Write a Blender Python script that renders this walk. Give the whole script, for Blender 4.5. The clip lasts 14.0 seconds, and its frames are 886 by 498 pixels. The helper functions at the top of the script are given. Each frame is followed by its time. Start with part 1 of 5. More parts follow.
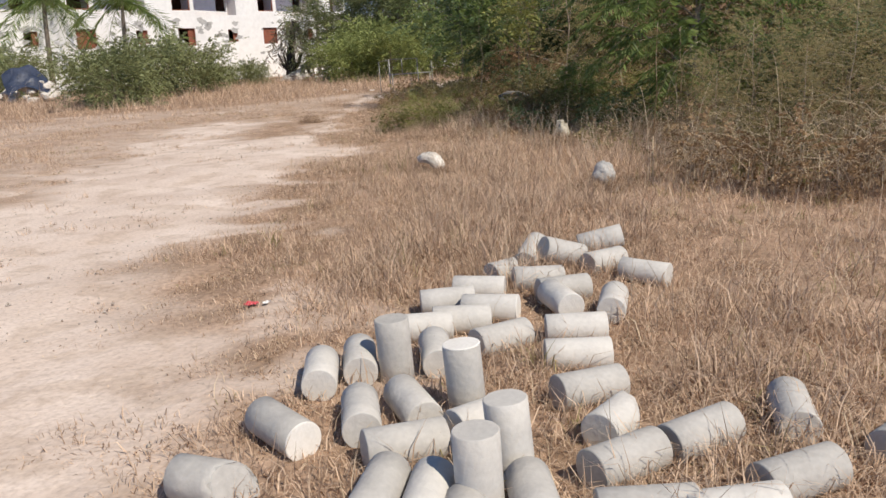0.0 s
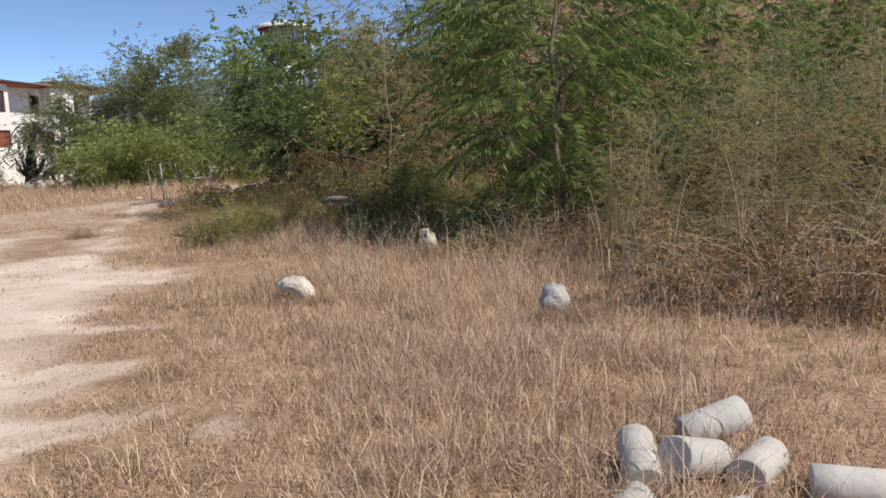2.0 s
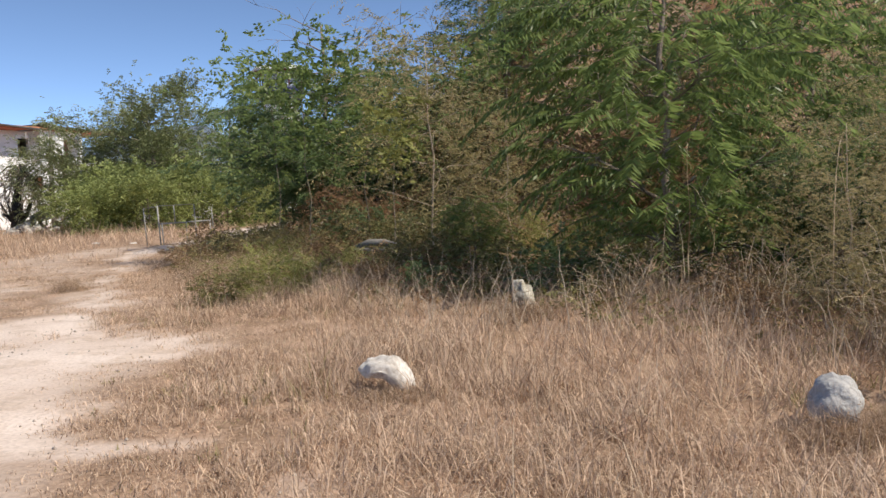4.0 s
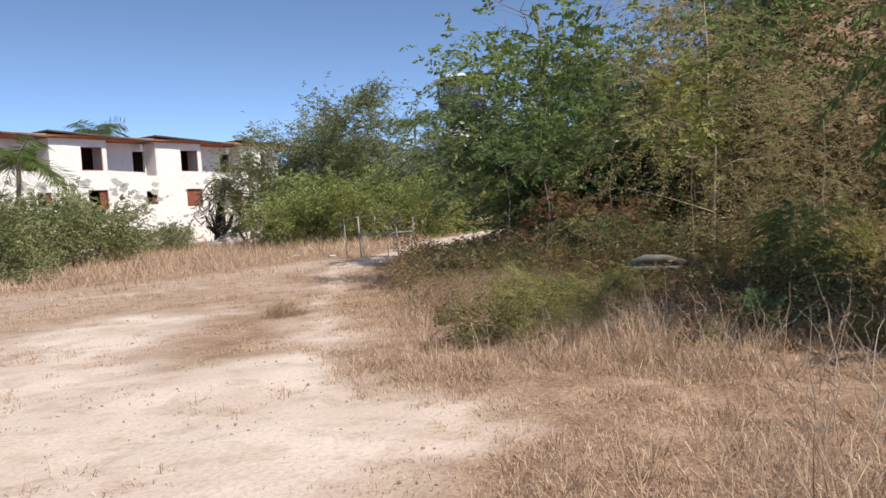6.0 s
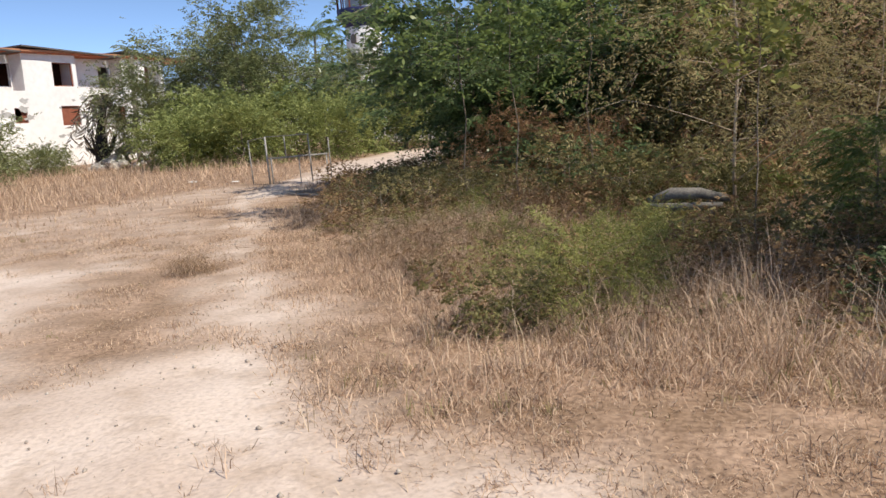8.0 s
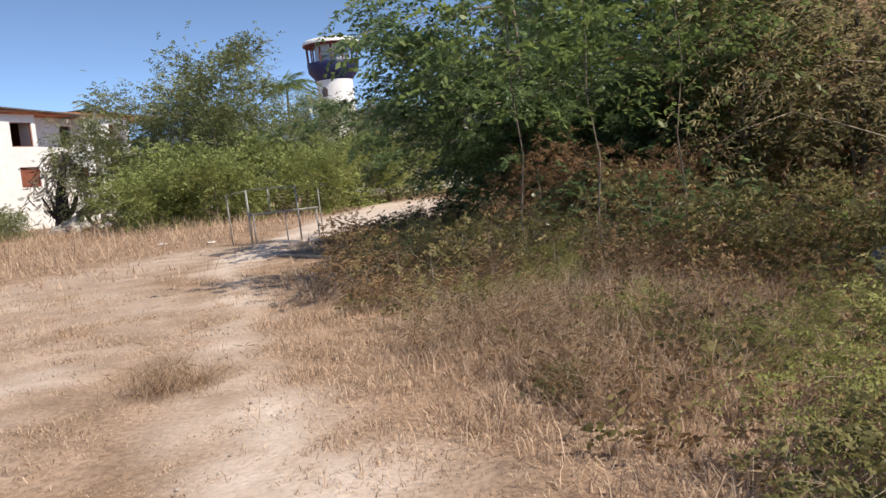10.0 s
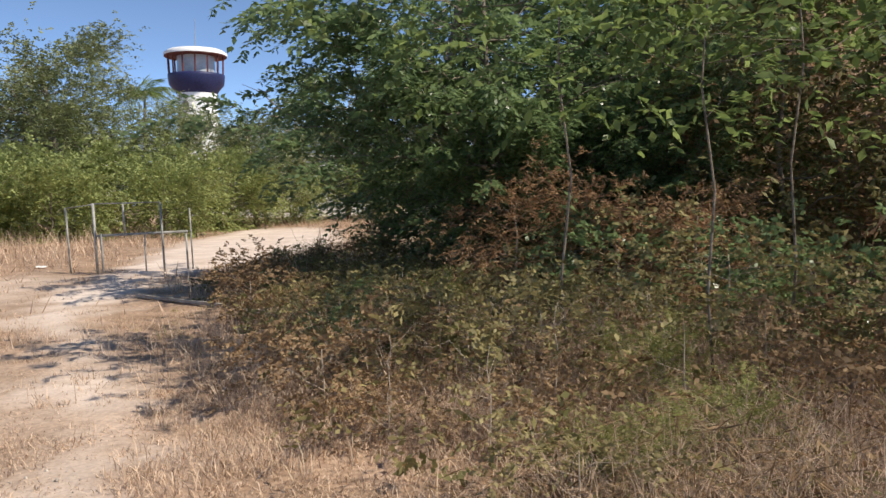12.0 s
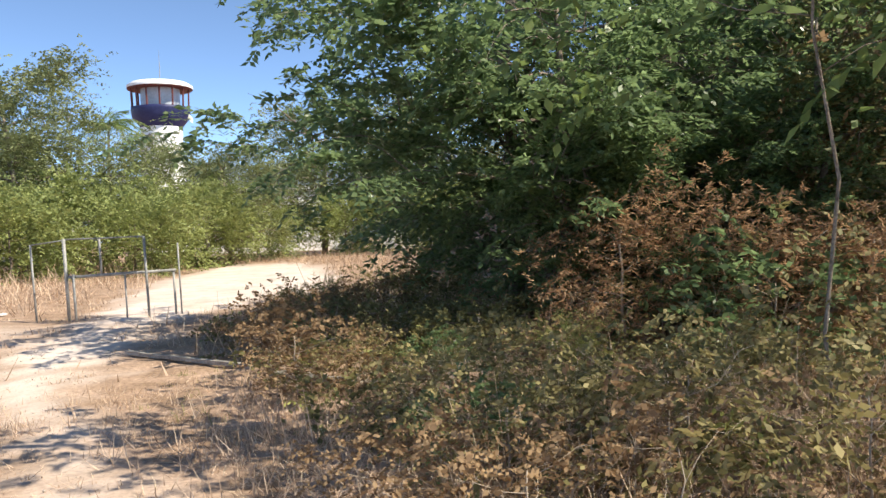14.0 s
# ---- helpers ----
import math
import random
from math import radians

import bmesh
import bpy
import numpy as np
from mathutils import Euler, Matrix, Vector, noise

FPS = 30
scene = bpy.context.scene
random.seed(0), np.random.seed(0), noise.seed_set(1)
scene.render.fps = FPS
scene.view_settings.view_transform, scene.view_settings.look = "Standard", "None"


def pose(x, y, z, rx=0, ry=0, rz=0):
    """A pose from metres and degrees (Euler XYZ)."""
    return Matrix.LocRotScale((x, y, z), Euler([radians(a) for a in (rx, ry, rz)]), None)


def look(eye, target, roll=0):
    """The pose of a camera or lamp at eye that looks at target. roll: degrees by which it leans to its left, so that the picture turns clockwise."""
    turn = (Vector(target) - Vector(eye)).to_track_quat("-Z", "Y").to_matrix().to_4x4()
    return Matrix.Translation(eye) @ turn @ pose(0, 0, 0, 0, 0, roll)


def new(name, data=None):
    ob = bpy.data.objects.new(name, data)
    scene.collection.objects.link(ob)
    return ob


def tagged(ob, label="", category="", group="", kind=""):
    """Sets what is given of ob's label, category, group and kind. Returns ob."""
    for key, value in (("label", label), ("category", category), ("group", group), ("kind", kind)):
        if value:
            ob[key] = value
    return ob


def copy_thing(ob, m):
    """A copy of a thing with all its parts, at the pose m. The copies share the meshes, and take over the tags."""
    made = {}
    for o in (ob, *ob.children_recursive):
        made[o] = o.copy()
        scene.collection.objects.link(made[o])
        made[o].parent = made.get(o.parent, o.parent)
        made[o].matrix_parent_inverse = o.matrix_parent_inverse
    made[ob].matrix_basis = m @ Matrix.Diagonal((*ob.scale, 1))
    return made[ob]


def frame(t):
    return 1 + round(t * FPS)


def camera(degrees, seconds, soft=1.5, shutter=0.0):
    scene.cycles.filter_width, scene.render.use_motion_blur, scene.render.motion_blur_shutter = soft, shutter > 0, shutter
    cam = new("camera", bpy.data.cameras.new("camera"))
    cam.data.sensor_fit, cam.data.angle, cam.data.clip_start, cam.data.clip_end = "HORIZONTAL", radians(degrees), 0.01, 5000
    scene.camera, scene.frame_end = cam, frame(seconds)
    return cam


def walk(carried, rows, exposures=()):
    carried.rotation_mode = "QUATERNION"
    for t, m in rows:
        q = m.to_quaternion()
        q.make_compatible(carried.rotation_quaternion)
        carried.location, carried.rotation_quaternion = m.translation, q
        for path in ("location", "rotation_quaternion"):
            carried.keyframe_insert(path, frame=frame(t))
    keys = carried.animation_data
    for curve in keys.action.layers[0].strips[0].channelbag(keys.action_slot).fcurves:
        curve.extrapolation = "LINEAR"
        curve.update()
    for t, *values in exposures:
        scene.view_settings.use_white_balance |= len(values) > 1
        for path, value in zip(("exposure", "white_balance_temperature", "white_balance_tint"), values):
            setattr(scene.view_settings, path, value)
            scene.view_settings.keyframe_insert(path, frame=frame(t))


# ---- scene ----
cam = camera(58.0, 14.0)
PATH = [
    (0, (4.033, 2.357, 1.417), (3.24, 4.131, 0.941), -2.8),
    (0.5, (3.494, 2.732, 1.369), (2.725, 4.543, 1.009), -3.3),
    (1, (2.975, 3.162, 1.363), (2.392, 5.034, 0.967), -2.4),
    (1.5, (2.481, 3.691, 1.34), (2.048, 5.605, 0.956), -2.1),
    (2, (2.107, 4.218, 1.347), (1.883, 6.19, 1.099), -2.5),
    (2.2, (1.976, 4.423, 1.33), (1.842, 6.397, 1.04), -3.1),
    (4.3, (0.544, 6.893, 1.183), (0.344, 8.878, 1.052), -2.8),
    (4.5, (0.369, 7.181, 1.15), (0.169, 9.167, 1.017), -3.1),
    (5, (-0.093, 7.676, 1.189), (-0.46, 9.636, 1.039), -4.2),
    (5.5, (-0.477, 8.237, 1.201), (-0.872, 10.195, 1.095), -4.6),
    (6, (-0.901, 8.757, 1.246), (-1.515, 10.658, 1.153), -3.6),
    (6.5, (-1.246, 9.285, 1.307), (-1.925, 11.152, 1.074), -4.3),
    (7, (-1.61, 9.817, 1.329), (-2.303, 11.679, 1.102), -4.6),
    (7.5, (-1.897, 10.334, 1.291), (-2.318, 12.267, 0.995), -3.3),
    (8, (-2.247, 10.914, 1.297), (-2.623, 12.854, 0.989), -3.7),
    (8.5, (-2.574, 11.465, 1.335), (-2.878, 13.43, 1.12), -4.4),
    (9, (-2.881, 12.046, 1.313), (-3.203, 14.013, 1.146), -5.7),
    (9.2, (-2.988, 12.226, 1.287), (-3.324, 14.192, 1.139), -5.8),
    (11.3, (-4.746, 15.866, 1.177), (-4.889, 17.843, 0.911), -2.8),
    (11.5, (-4.86, 16.157, 1.204), (-4.967, 18.139, 0.957), -2.3),
    (12, (-5.047, 16.631, 1.211), (-4.979, 18.626, 1.087), -1.2),
    (12.5, (-5.312, 17.133, 1.208), (-5.238, 19.131, 1.149), 0.2),
    (13, (-5.538, 17.629, 1.191), (-5.368, 19.617, 1.051), -2.2),
    (13.5, (-5.833, 18.148, 1.198), (-5.632, 20.133, 1.066), -3.2),
    (14, (-6.051, 18.647, 1.174), (-5.892, 20.641, 1.13), -2.1),
]
walk(cam, [(t, look(e, g, r)) for t, e, g, r in PATH], [(0, 0.4, 6750, 6), (2.2, 0.42, 6750, 6), (4.4, 0.58, 6750, 6), (7, 0.53, 6750, 6), (9, 0.56, 6850, 6), (11.4, 0.56, 6850, 6), (12.5, 0.88, 6750, 4), (14, 1.2, 6850, 3)])

# ---- world, sun, exposure ----
SUN_EL, SUN_AZ = 48.0, -25.0        # degrees above the ground; direction from +x towards +y
world = bpy.data.worlds.new("world")
scene.world = world
world.use_nodes = True
wn = world.node_tree
wn.nodes.clear()
sky = wn.nodes.new("ShaderNodeTexSky")
sky.sky_type = 'NISHITA'
sky.sun_disc = False
sky.sun_elevation = radians(SUN_EL)
sky.sun_rotation = radians(90 - SUN_AZ)
sky.altitude = 1200
sky.air_density, sky.dust_density, sky.ozone_density = 0.40, 0.0, 1.7
wb = wn.nodes.new("ShaderNodeBackground")
wb.inputs["Strength"].default_value = 0.15
wo = wn.nodes.new("ShaderNodeOutputWorld")
wn.links.new(sky.outputs[0], wb.inputs["Color"])
wn.links.new(wb.outputs[0], wo.inputs["Surface"])

sun_data = bpy.data.lights.new("sun", 'SUN')
sun_data.energy, sun_data.angle, sun_data.color = 3.5, radians(0.55), (1.0, 0.91, 0.815)
sun = new("sun", sun_data)
sun.matrix_world = look((0, 0, 0), (-math.cos(radians(SUN_AZ)) * math.cos(radians(SUN_EL)),
                                    -math.sin(radians(SUN_AZ)) * math.cos(radians(SUN_EL)),
                                    -math.sin(radians(SUN_EL))))

# ---- materials ----


def material(name, dark, light, rough=0.8, scale=8.0, fine=60.0, bump=0.2, bump_size=0.01, island=0.0, through_light=0.0,
             third=None, spec=0.3, metal=0.0, obj_random=0.0):
    """Two-scale noise between two base colours, with fine relief; island: share of the colour taken per loose piece."""
    mat = bpy.data.materials.new(name)
    mat.use_nodes = True
    nt = mat.node_tree
    p = nt.nodes["Principled BSDF"]
    out = nt.nodes["Material Output"]
    geo = nt.nodes.new("ShaderNodeNewGeometry")
    big = nt.nodes.new("ShaderNodeTexNoise")
    big.inputs["Scale"].default_value, big.inputs["Detail"].default_value = scale, 4
    small = nt.nodes.new("ShaderNodeTexNoise")
    small.inputs["Scale"].default_value, small.inputs["Detail"].default_value = fine, 3
    for n in (big, small):
        nt.links.new(geo.outputs["Position"], n.inputs["Vector"])
    add = nt.nodes.new("ShaderNodeMath")
    add.operation = 'MULTIPLY_ADD'
    add.inputs[1].default_value = 0.55
    nt.links.new(small.outputs[0], add.inputs[0])
    half = nt.nodes.new("ShaderNodeMath")
    half.operation = 'MULTIPLY'
    half.inputs[1].default_value = 0.55
    nt.links.new(big.outputs[0], half.inputs[0])
    nt.links.new(half.outputs[0], add.inputs[2])
    value = add.outputs[0]
    if island or obj_random:
        mix = nt.nodes.new("ShaderNodeMix")
        mix.inputs[0].default_value = island or obj_random
        nt.links.new(value, mix.inputs[2])
        if island:
            nt.links.new(geo.outputs["Random Per Island"], mix.inputs[3])
        else:
            info = nt.nodes.new("ShaderNodeObjectInfo")
            nt.links.new(info.outputs["Random"], mix.inputs[3])
        value = mix.outputs[0]
    ramp = nt.nodes.new("ShaderNodeValToRGB")
    lo, hi = (0.12, 0.88) if island or obj_random else (0.36, 0.68)
    ramp.color_ramp.elements[0].position, ramp.color_ramp.elements[0].color = lo, (*dark, 1)
    ramp.color_ramp.elements[1].position, ramp.color_ramp.elements[1].color = hi, (*light, 1)
    if third:
        e = ramp.color_ramp.elements.new(0.93 if island else 0.8)
        e.color = (*third, 1)
    nt.links.new(value, ramp.inputs[0])
    nt.links.new(ramp.outputs[0], p.inputs["Base Color"])
    p.inputs["Roughness"].default_value = rough
    p.inputs["Metallic"].default_value = metal
    p.inputs["Specular IOR Level"].default_value = spec
    if bump:
        b = nt.nodes.new("ShaderNodeBump")
        b.inputs["Strength"].default_value, b.inputs["Distance"].default_value = bump, bump_size
        nt.links.new(small.outputs[0], b.inputs["Height"])
        nt.links.new(b.outputs[0], p.inputs["Normal"])
    if through_light:
        tr = nt.nodes.new("ShaderNodeBsdfTranslucent")
        nt.links.new(ramp.outputs[0], tr.inputs["Color"])
        ms = nt.nodes.new("ShaderNodeMixShader")
        ms.inputs[0].default_value = through_light
        nt.links.new(p.outputs[0], ms.inputs[1])
        nt.links.new(tr.outputs[0], ms.inputs[2])
        nt.links.new(ms.outputs[0], out.inputs["Surface"])
    return mat


M_concrete = material("concrete", (0.33, 0.315, 0.30), (0.68, 0.65, 0.61), 0.9, 7, 45, 0.45, 0.006, obj_random=0.4)
M_capping = material("capping_plaster", (0.70, 0.67, 0.62), (0.82, 0.79, 0.75), 0.85, 8, 80, 0.2, 0.002)
M_stone = material("limewashed_stone", (0.38, 0.33, 0.28), (0.76, 0.72, 0.67), 0.9, 7, 40, 0.4, 0.01)
M_greystone = material("grey_stone", (0.30, 0.29, 0.28), (0.52, 0.50, 0.48), 0.9, 7, 50, 0.5, 0.02)
M_lichen = material("lichened_stone", (0.16, 0.13, 0.09), (0.60, 0.56, 0.47), 0.9, 9, 40, 0.6, 0.02)
M_straw = material("dry_grass", (0.22, 0.138, 0.09), (0.88, 0.67, 0.50), 0.75, 1.5, 12, 0, island=0.62, through_light=0.25)
M_strawpale = material("pale_straw", (0.50, 0.38, 0.26), (0.78, 0.64, 0.47), 0.7, 0.8, 9, 0, island=0.6, through_light=0.2)
M_grassgreen = material("half_green_grass", (0.16, 0.15, 0.05), (0.46, 0.39, 0.20), 0.75, 0.8, 9, 0, island=0.6, through_light=0.25)
M_leafdark = material("dark_green_leaf", (0.10, 0.155, 0.065), (0.26, 0.35, 0.16), 0.32, 0.7, 6, 0, island=0.65, through_light=0.6,
                      third=(0.22, 0.27, 0.08), spec=0.6)
M_leaffeather = material("fresh_green_leaf", (0.11, 0.165, 0.05), (0.30, 0.38, 0.13), 0.4, 0.8, 6, 0, island=0.6, through_light=0.58,
                         third=(0.26, 0.28, 0.08), spec=0.45)
M_leafgrey = material("grey_green_leaf", (0.13, 0.15, 0.065), (0.31, 0.335, 0.15), 0.6, 0.8, 6, 0, island=0.6, through_light=0.25, spec=0.4)
M_leaflime = material("yellow_green_leaf", (0.16, 0.18, 0.05), (0.39, 0.39, 0.13), 0.55, 0.9, 6, 0, island=0.6, through_light=0.35)
M_leafbank = material("dusty_light_green_leaf", (0.17, 0.205, 0.065), (0.40, 0.44, 0.165), 0.6, 0.8, 6, 0, island=0.6, through_light=0.35)
M_leafolive = material("olive_leaf", (0.11, 0.11, 0.042), (0.30, 0.27, 0.115), 0.6, 0.9, 6, 0, island=0.65, through_light=0.38,
                       third=(0.36, 0.27, 0.10))
M_leafyellow = material("yellowing_leaf", (0.14, 0.125, 0.05), (0.41, 0.34, 0.155), 0.6, 0.9, 6, 0, island=0.65, through_light=0.4,
                        third=(0.50, 0.36, 0.16))
M_leafreed = material("dry_olive_leaf", (0.24, 0.21, 0.10), (0.56, 0.47, 0.25), 0.65, 0.9, 6, 0, island=0.6, through_light=0.5)
M_leafbrown = material("withered_brown_leaf", (0.18, 0.11, 0.06), (0.42, 0.285, 0.16), 0.75, 0.9, 6, 0, island=0.65, through_light=0.35)
M_leafrust = material("rust_brown_dead_leaf", (0.30, 0.17, 0.09), (0.68, 0.44, 0.27), 0.75, 0.9, 6, 0, island=0.65, through_light=0.5)
M_bark = material("grey_brown_bark", (0.10, 0.075, 0.055), (0.30, 0.25, 0.20), 0.9, 9, 60, 0.6, 0.01)
M_barkpale = material("pale_bark", (0.24, 0.20, 0.16), (0.46, 0.41, 0.35), 0.85, 9, 60, 0.5, 0.006)
M_char = material("charred_bark", (0.012, 0.011, 0.010), (0.07, 0.06, 0.055), 0.9, 8, 40, 0.6, 0.02)
M_twig = material("dead_twig", (0.30, 0.23, 0.17), (0.58, 0.48, 0.38), 0.85, 4, 40, 0, island=0.5)
M_whitewall = material("white_wall_paint", (0.72, 0.71, 0.70), (0.84, 0.83, 0.82), 0.85, 0.35, 3, 0.1, 0.01)
M_stain = material("grey_mould_stain", (0.28, 0.28, 0.27), (0.52, 0.51, 0.50), 0.9, 2, 9, 0.1, 0.01)
M_room = material("room_plaster", (0.16, 0.075, 0.055), (0.26, 0.12, 0.09), 0.9, 1, 6, 0)
M_shutter = material("red_brown_shutter", (0.16, 0.05, 0.03), (0.28, 0.10, 0.06), 0.7, 2, 30, 0.2, 0.01)
M_tile = material("terracotta_tile", (0.30, 0.085, 0.045), (0.50, 0.19, 0.10), 0.85, 1.5, 12, 0.3, 0.03)
M_roofdark = material("weathered_roof_sheet", (0.05, 0.045, 0.045), (0.16, 0.14, 0.13), 0.85, 1.0, 9, 0.3, 0.03)
M_orange = material("orange_fascia_paint", (0.40, 0.17, 0.09), (0.52, 0.25, 0.14), 0.8, 1.0, 8, 0.1, 0.01)
M_navy = material("navy_blue_paint", (0.012, 0.016, 0.06), (0.03, 0.035, 0.11), 0.5, 0.5, 5, 0.05, 0.01)
M_roofred = material("dark_red_soffit", (0.09, 0.025, 0.025), (0.16, 0.05, 0.04), 0.8, 1, 6, 0)
M_steel = material("galvanised_pipe", (0.20, 0.20, 0.19), (0.40, 0.39, 0.37), 0.6, 9, 60, 0.15, 0.002, metal=0.2)
M_wood = material("weathered_grey_wood", (0.17, 0.15, 0.13), (0.42, 0.38, 0.33), 0.85, 9, 60, 0.5, 0.006)
# Darker copy of M_wood: the shade over the log is put into its colour.
M_logwood = material("shaded_grey_log", (0.10, 0.09, 0.08), (0.27, 0.245, 0.215), 0.9, 9, 60, 0.6, 0.006)
M_tarp = material("dark_blue_tarpaulin", (0.015, 0.022, 0.045), (0.06, 0.075, 0.12), 0.45, 3, 20, 0.2, 0.02)
M_red = material("red_plastic_wrapper", (0.50, 0.05, 0.07), (0.65, 0.12, 0.14), 0.5, 30, 90, 0.1, 0.002)
M_paper = material("white_paper", (0.72, 0.70, 0.68), (0.82, 0.80, 0.78), 0.8, 30, 90, 0.1, 0.002)
# The bluish haze of distance is mixed into the hills' base colour.
M_hill = material("hazed_hill_scrub", (0.10, 0.14, 0.20), (0.16, 0.20, 0.27), 0.95, 0.01, 0.08, 0)
M_glassrail = material("pale_window_band", (0.30, 0.32, 0.36), (0.48, 0.50, 0.54), 0.25, 1, 6, 0, spec=0.6)

# ---- helpers for geometry ----


def obj(name, mesh, mat, parent=None, label=""):
    ob = new(name, mesh)
    if mat and not mesh.materials:
        mesh.materials.append(mat)
    if parent:
        ob.parent = parent
    if label:
        ob["label"] = label
    return ob


def part(name, bm, mat, parent=None, label="", smooth=False):
    mesh = bpy.data.meshes.new(name)
    bm.to_mesh(mesh)
    bm.free()
    if smooth:
        mesh.shade_smooth()
    return obj(name, mesh, mat, parent, label)


def empty(name, x, y, z=0.0, rz=0.0):
    ob = new(name)
    ob.empty_display_size = 0.1
    ob.matrix_basis = pose(x, y, z, 0, 0, rz)
    return ob


def raw(name, verts, faces, mat, parent=None, label="", smooth=False):
    """A mesh from numpy arrays: verts (n, 3), faces (m, k)."""
    mesh = bpy.data.meshes.new(name)
    verts, faces = np.asarray(verts, dtype=np.float32), np.asarray(faces, dtype=np.int32)
    k = faces.shape[1]
    mesh.vertices.add(len(verts))
    mesh.vertices.foreach_set("co", verts.ravel())
    mesh.loops.add(faces.size)
    mesh.loops.foreach_set("vertex_index", faces.ravel())
    mesh.polygons.add(len(faces))
    mesh.polygons.foreach_set("loop_start", np.arange(0, faces.size, k, dtype=np.int32))
    mesh.update(calc_edges=True)
    if smooth:
        mesh.shade_smooth()
    return obj(name, mesh, mat, parent, label)


def box(bm, x0, y0, z0, x1, y1, z1):
    vs = [bm.verts.new(c) for c in ((x0, y0, z0), (x1, y0, z0), (x1, y1, z0), (x0, y1, z0),
                                    (x0, y0, z1), (x1, y0, z1), (x1, y1, z1), (x0, y1, z1))]
    for f in ((0, 3, 2, 1), (4, 5, 6, 7), (0, 1, 5, 4), (1, 2, 6, 5), (2, 3, 7, 6), (3, 0, 4, 7)):
        bm.faces.new([vs[i] for i in f])


def tube(bm, pts, radii, sides=7, closed_end=True):
    """A tapered tube along a line of points."""
    rings = []
    n = len(pts)
    for i, p in enumerate(pts):
        p = Vector(p)
        d = (Vector(pts[min(i + 1, n - 1)]) - Vector(pts[max(i - 1, 0)])).normalized()
        a = d.orthogonal().normalized() if abs(d.z) < 0.99 else Vector((1, 0, 0))
        b = d.cross(a).normalized()
        a = b.cross(d)
        rings.append([bm.verts.new(p + (a * math.cos(2 * math.pi * j / sides) + b * math.sin(2 * math.pi * j / sides)) * radii[i])
                      for j in range(sides)])
    for r, s in zip(rings, rings[1:]):
        for j in range(sides):
            bm.faces.new((r[j], r[(j + 1) % sides], s[(j + 1) % sides], s[j]))
    if closed_end:
        bm.faces.new(rings[0][::-1])
        bm.faces.new(rings[-1])


def noise2(x, y, scale, seed=0.0):
    """Smooth value noise on arrays."""
    x, y = np.asarray(x) * scale + seed * 17.3, np.asarray(y) * scale - seed * 9.7
    xi, yi = np.floor(x), np.floor(y)
    fx, fy = x - xi, y - yi
    fx, fy = fx * fx * (3 - 2 * fx), fy * fy * (3 - 2 * fy)

    def h(a, b):
        v = np.sin(a * 127.1 + b * 311.7 + seed * 74.7) * 43758.5453
        return v - np.floor(v)
    return (h(xi, yi) * (1 - fx) + h(xi + 1, yi) * fx) * (1 - fy) + (h(xi, yi + 1) * (1 - fx) + h(xi + 1, yi + 1) * fx) * fy


def inside(poly, x, y):
    """Signed distance to a polygon on arrays, positive inside."""
    x, y = np.asarray(x, dtype=float), np.asarray(y, dtype=float)
    best, odd = np.full(x.shape, 1e9), np.zeros(x.shape, dtype=bool)
    n = len(poly)
    for i in range(n):
        (ax, ay), (bx, by) = poly[i], poly[(i + 1) % n]
        dx, dy = bx - ax, by - ay
        t = np.clip(((x - ax) * dx + (y - ay) * dy) / (dx * dx + dy * dy), 0, 1)
        best = np.minimum(best, np.hypot(x - ax - t * dx, y - ay - t * dy))
        if ay != by:
            odd ^= ((ay > y) != (by > y)) & (x < (bx - ax) * (y - ay) / (by - ay) + ax)
    return np.where(odd, best, -best)


# ---- the plan ----
SAND = [(4.2, -6), (3.0, 2.4), (2.0, 4.1), (1.2, 5.3), (0.4, 6.1), (-0.25, 6.9), (-0.75, 8.2), (-1.5, 10.4), (-1.9, 11.6), (-1.8, 12.6), (-1.6, 13.2),
        (-2.2, 14.1), (-2.9, 14.5), (-3.5, 14.9), (-3.9, 15.7), (-4.7, 17.1), (-5.7, 19.1), (-6.6, 21.0), (-7.3, 22.9), (-8.1, 24.8), (-8.7, 27.4),
        (-8.7, 31.0), (-8.4, 34.0), (-6.8, 38.5), (-7.6, 47.5), (-10.5, 56), (-13.6, 56), (-13.0, 46), (-11.9, 38), (-10.7, 31), (-10.2, 28),
        (-9.8, 25.2), (-8.7, 24.2), (-7.5, 21.6), (-6.6, 19.4), (-7.2, 18.9), (-8.2, 18.9), (-9.2, 18.4), (-9.0, 16.0), (-6.7, 12.4), (-4.4, 8.6),
        (-4.6, 3.0), (-5.0, -6)]
ISLAND = [(-5.4, 14.9), (-4.9, 15.6), (-5.2, 16.6), (-5.8, 17.9), (-6.6, 19.4), (-7.4, 19.0), (-6.7, 17.0), (-6.1, 15.4)]
TRACK = [(-9.5, 22.6), (-12.5, 20.6), (-19, 19.6), (-19, 20.6), (-13, 21.8), (-10, 24.2)]
SCRUB = [(5.2, 9.2), (3.4, 10.9), (2.0, 12.4), (0.4, 14.8), (-1.4, 15.4), (-2.6, 15.6), (-3.5, 16.6), (-4.3, 18.6), (-5.9, 21.0),
         (-6.4, 23.6), (-7.4, 26.0), (-8.3, 28.4), (-7.4, 32.5), (-5.2, 38), (4, 40), (14, 34), (16, 12)]


SHORT = [(-3.5, 2), (-3.2, 9), (-5.5, 13), (-5.2, 17), (-7.0, 22), (-9.5, 24.5), (-9.8, 30), (-12.5, 33), (-13.5, 25), (-17, 21), (-18, 12), (-12, 2)]


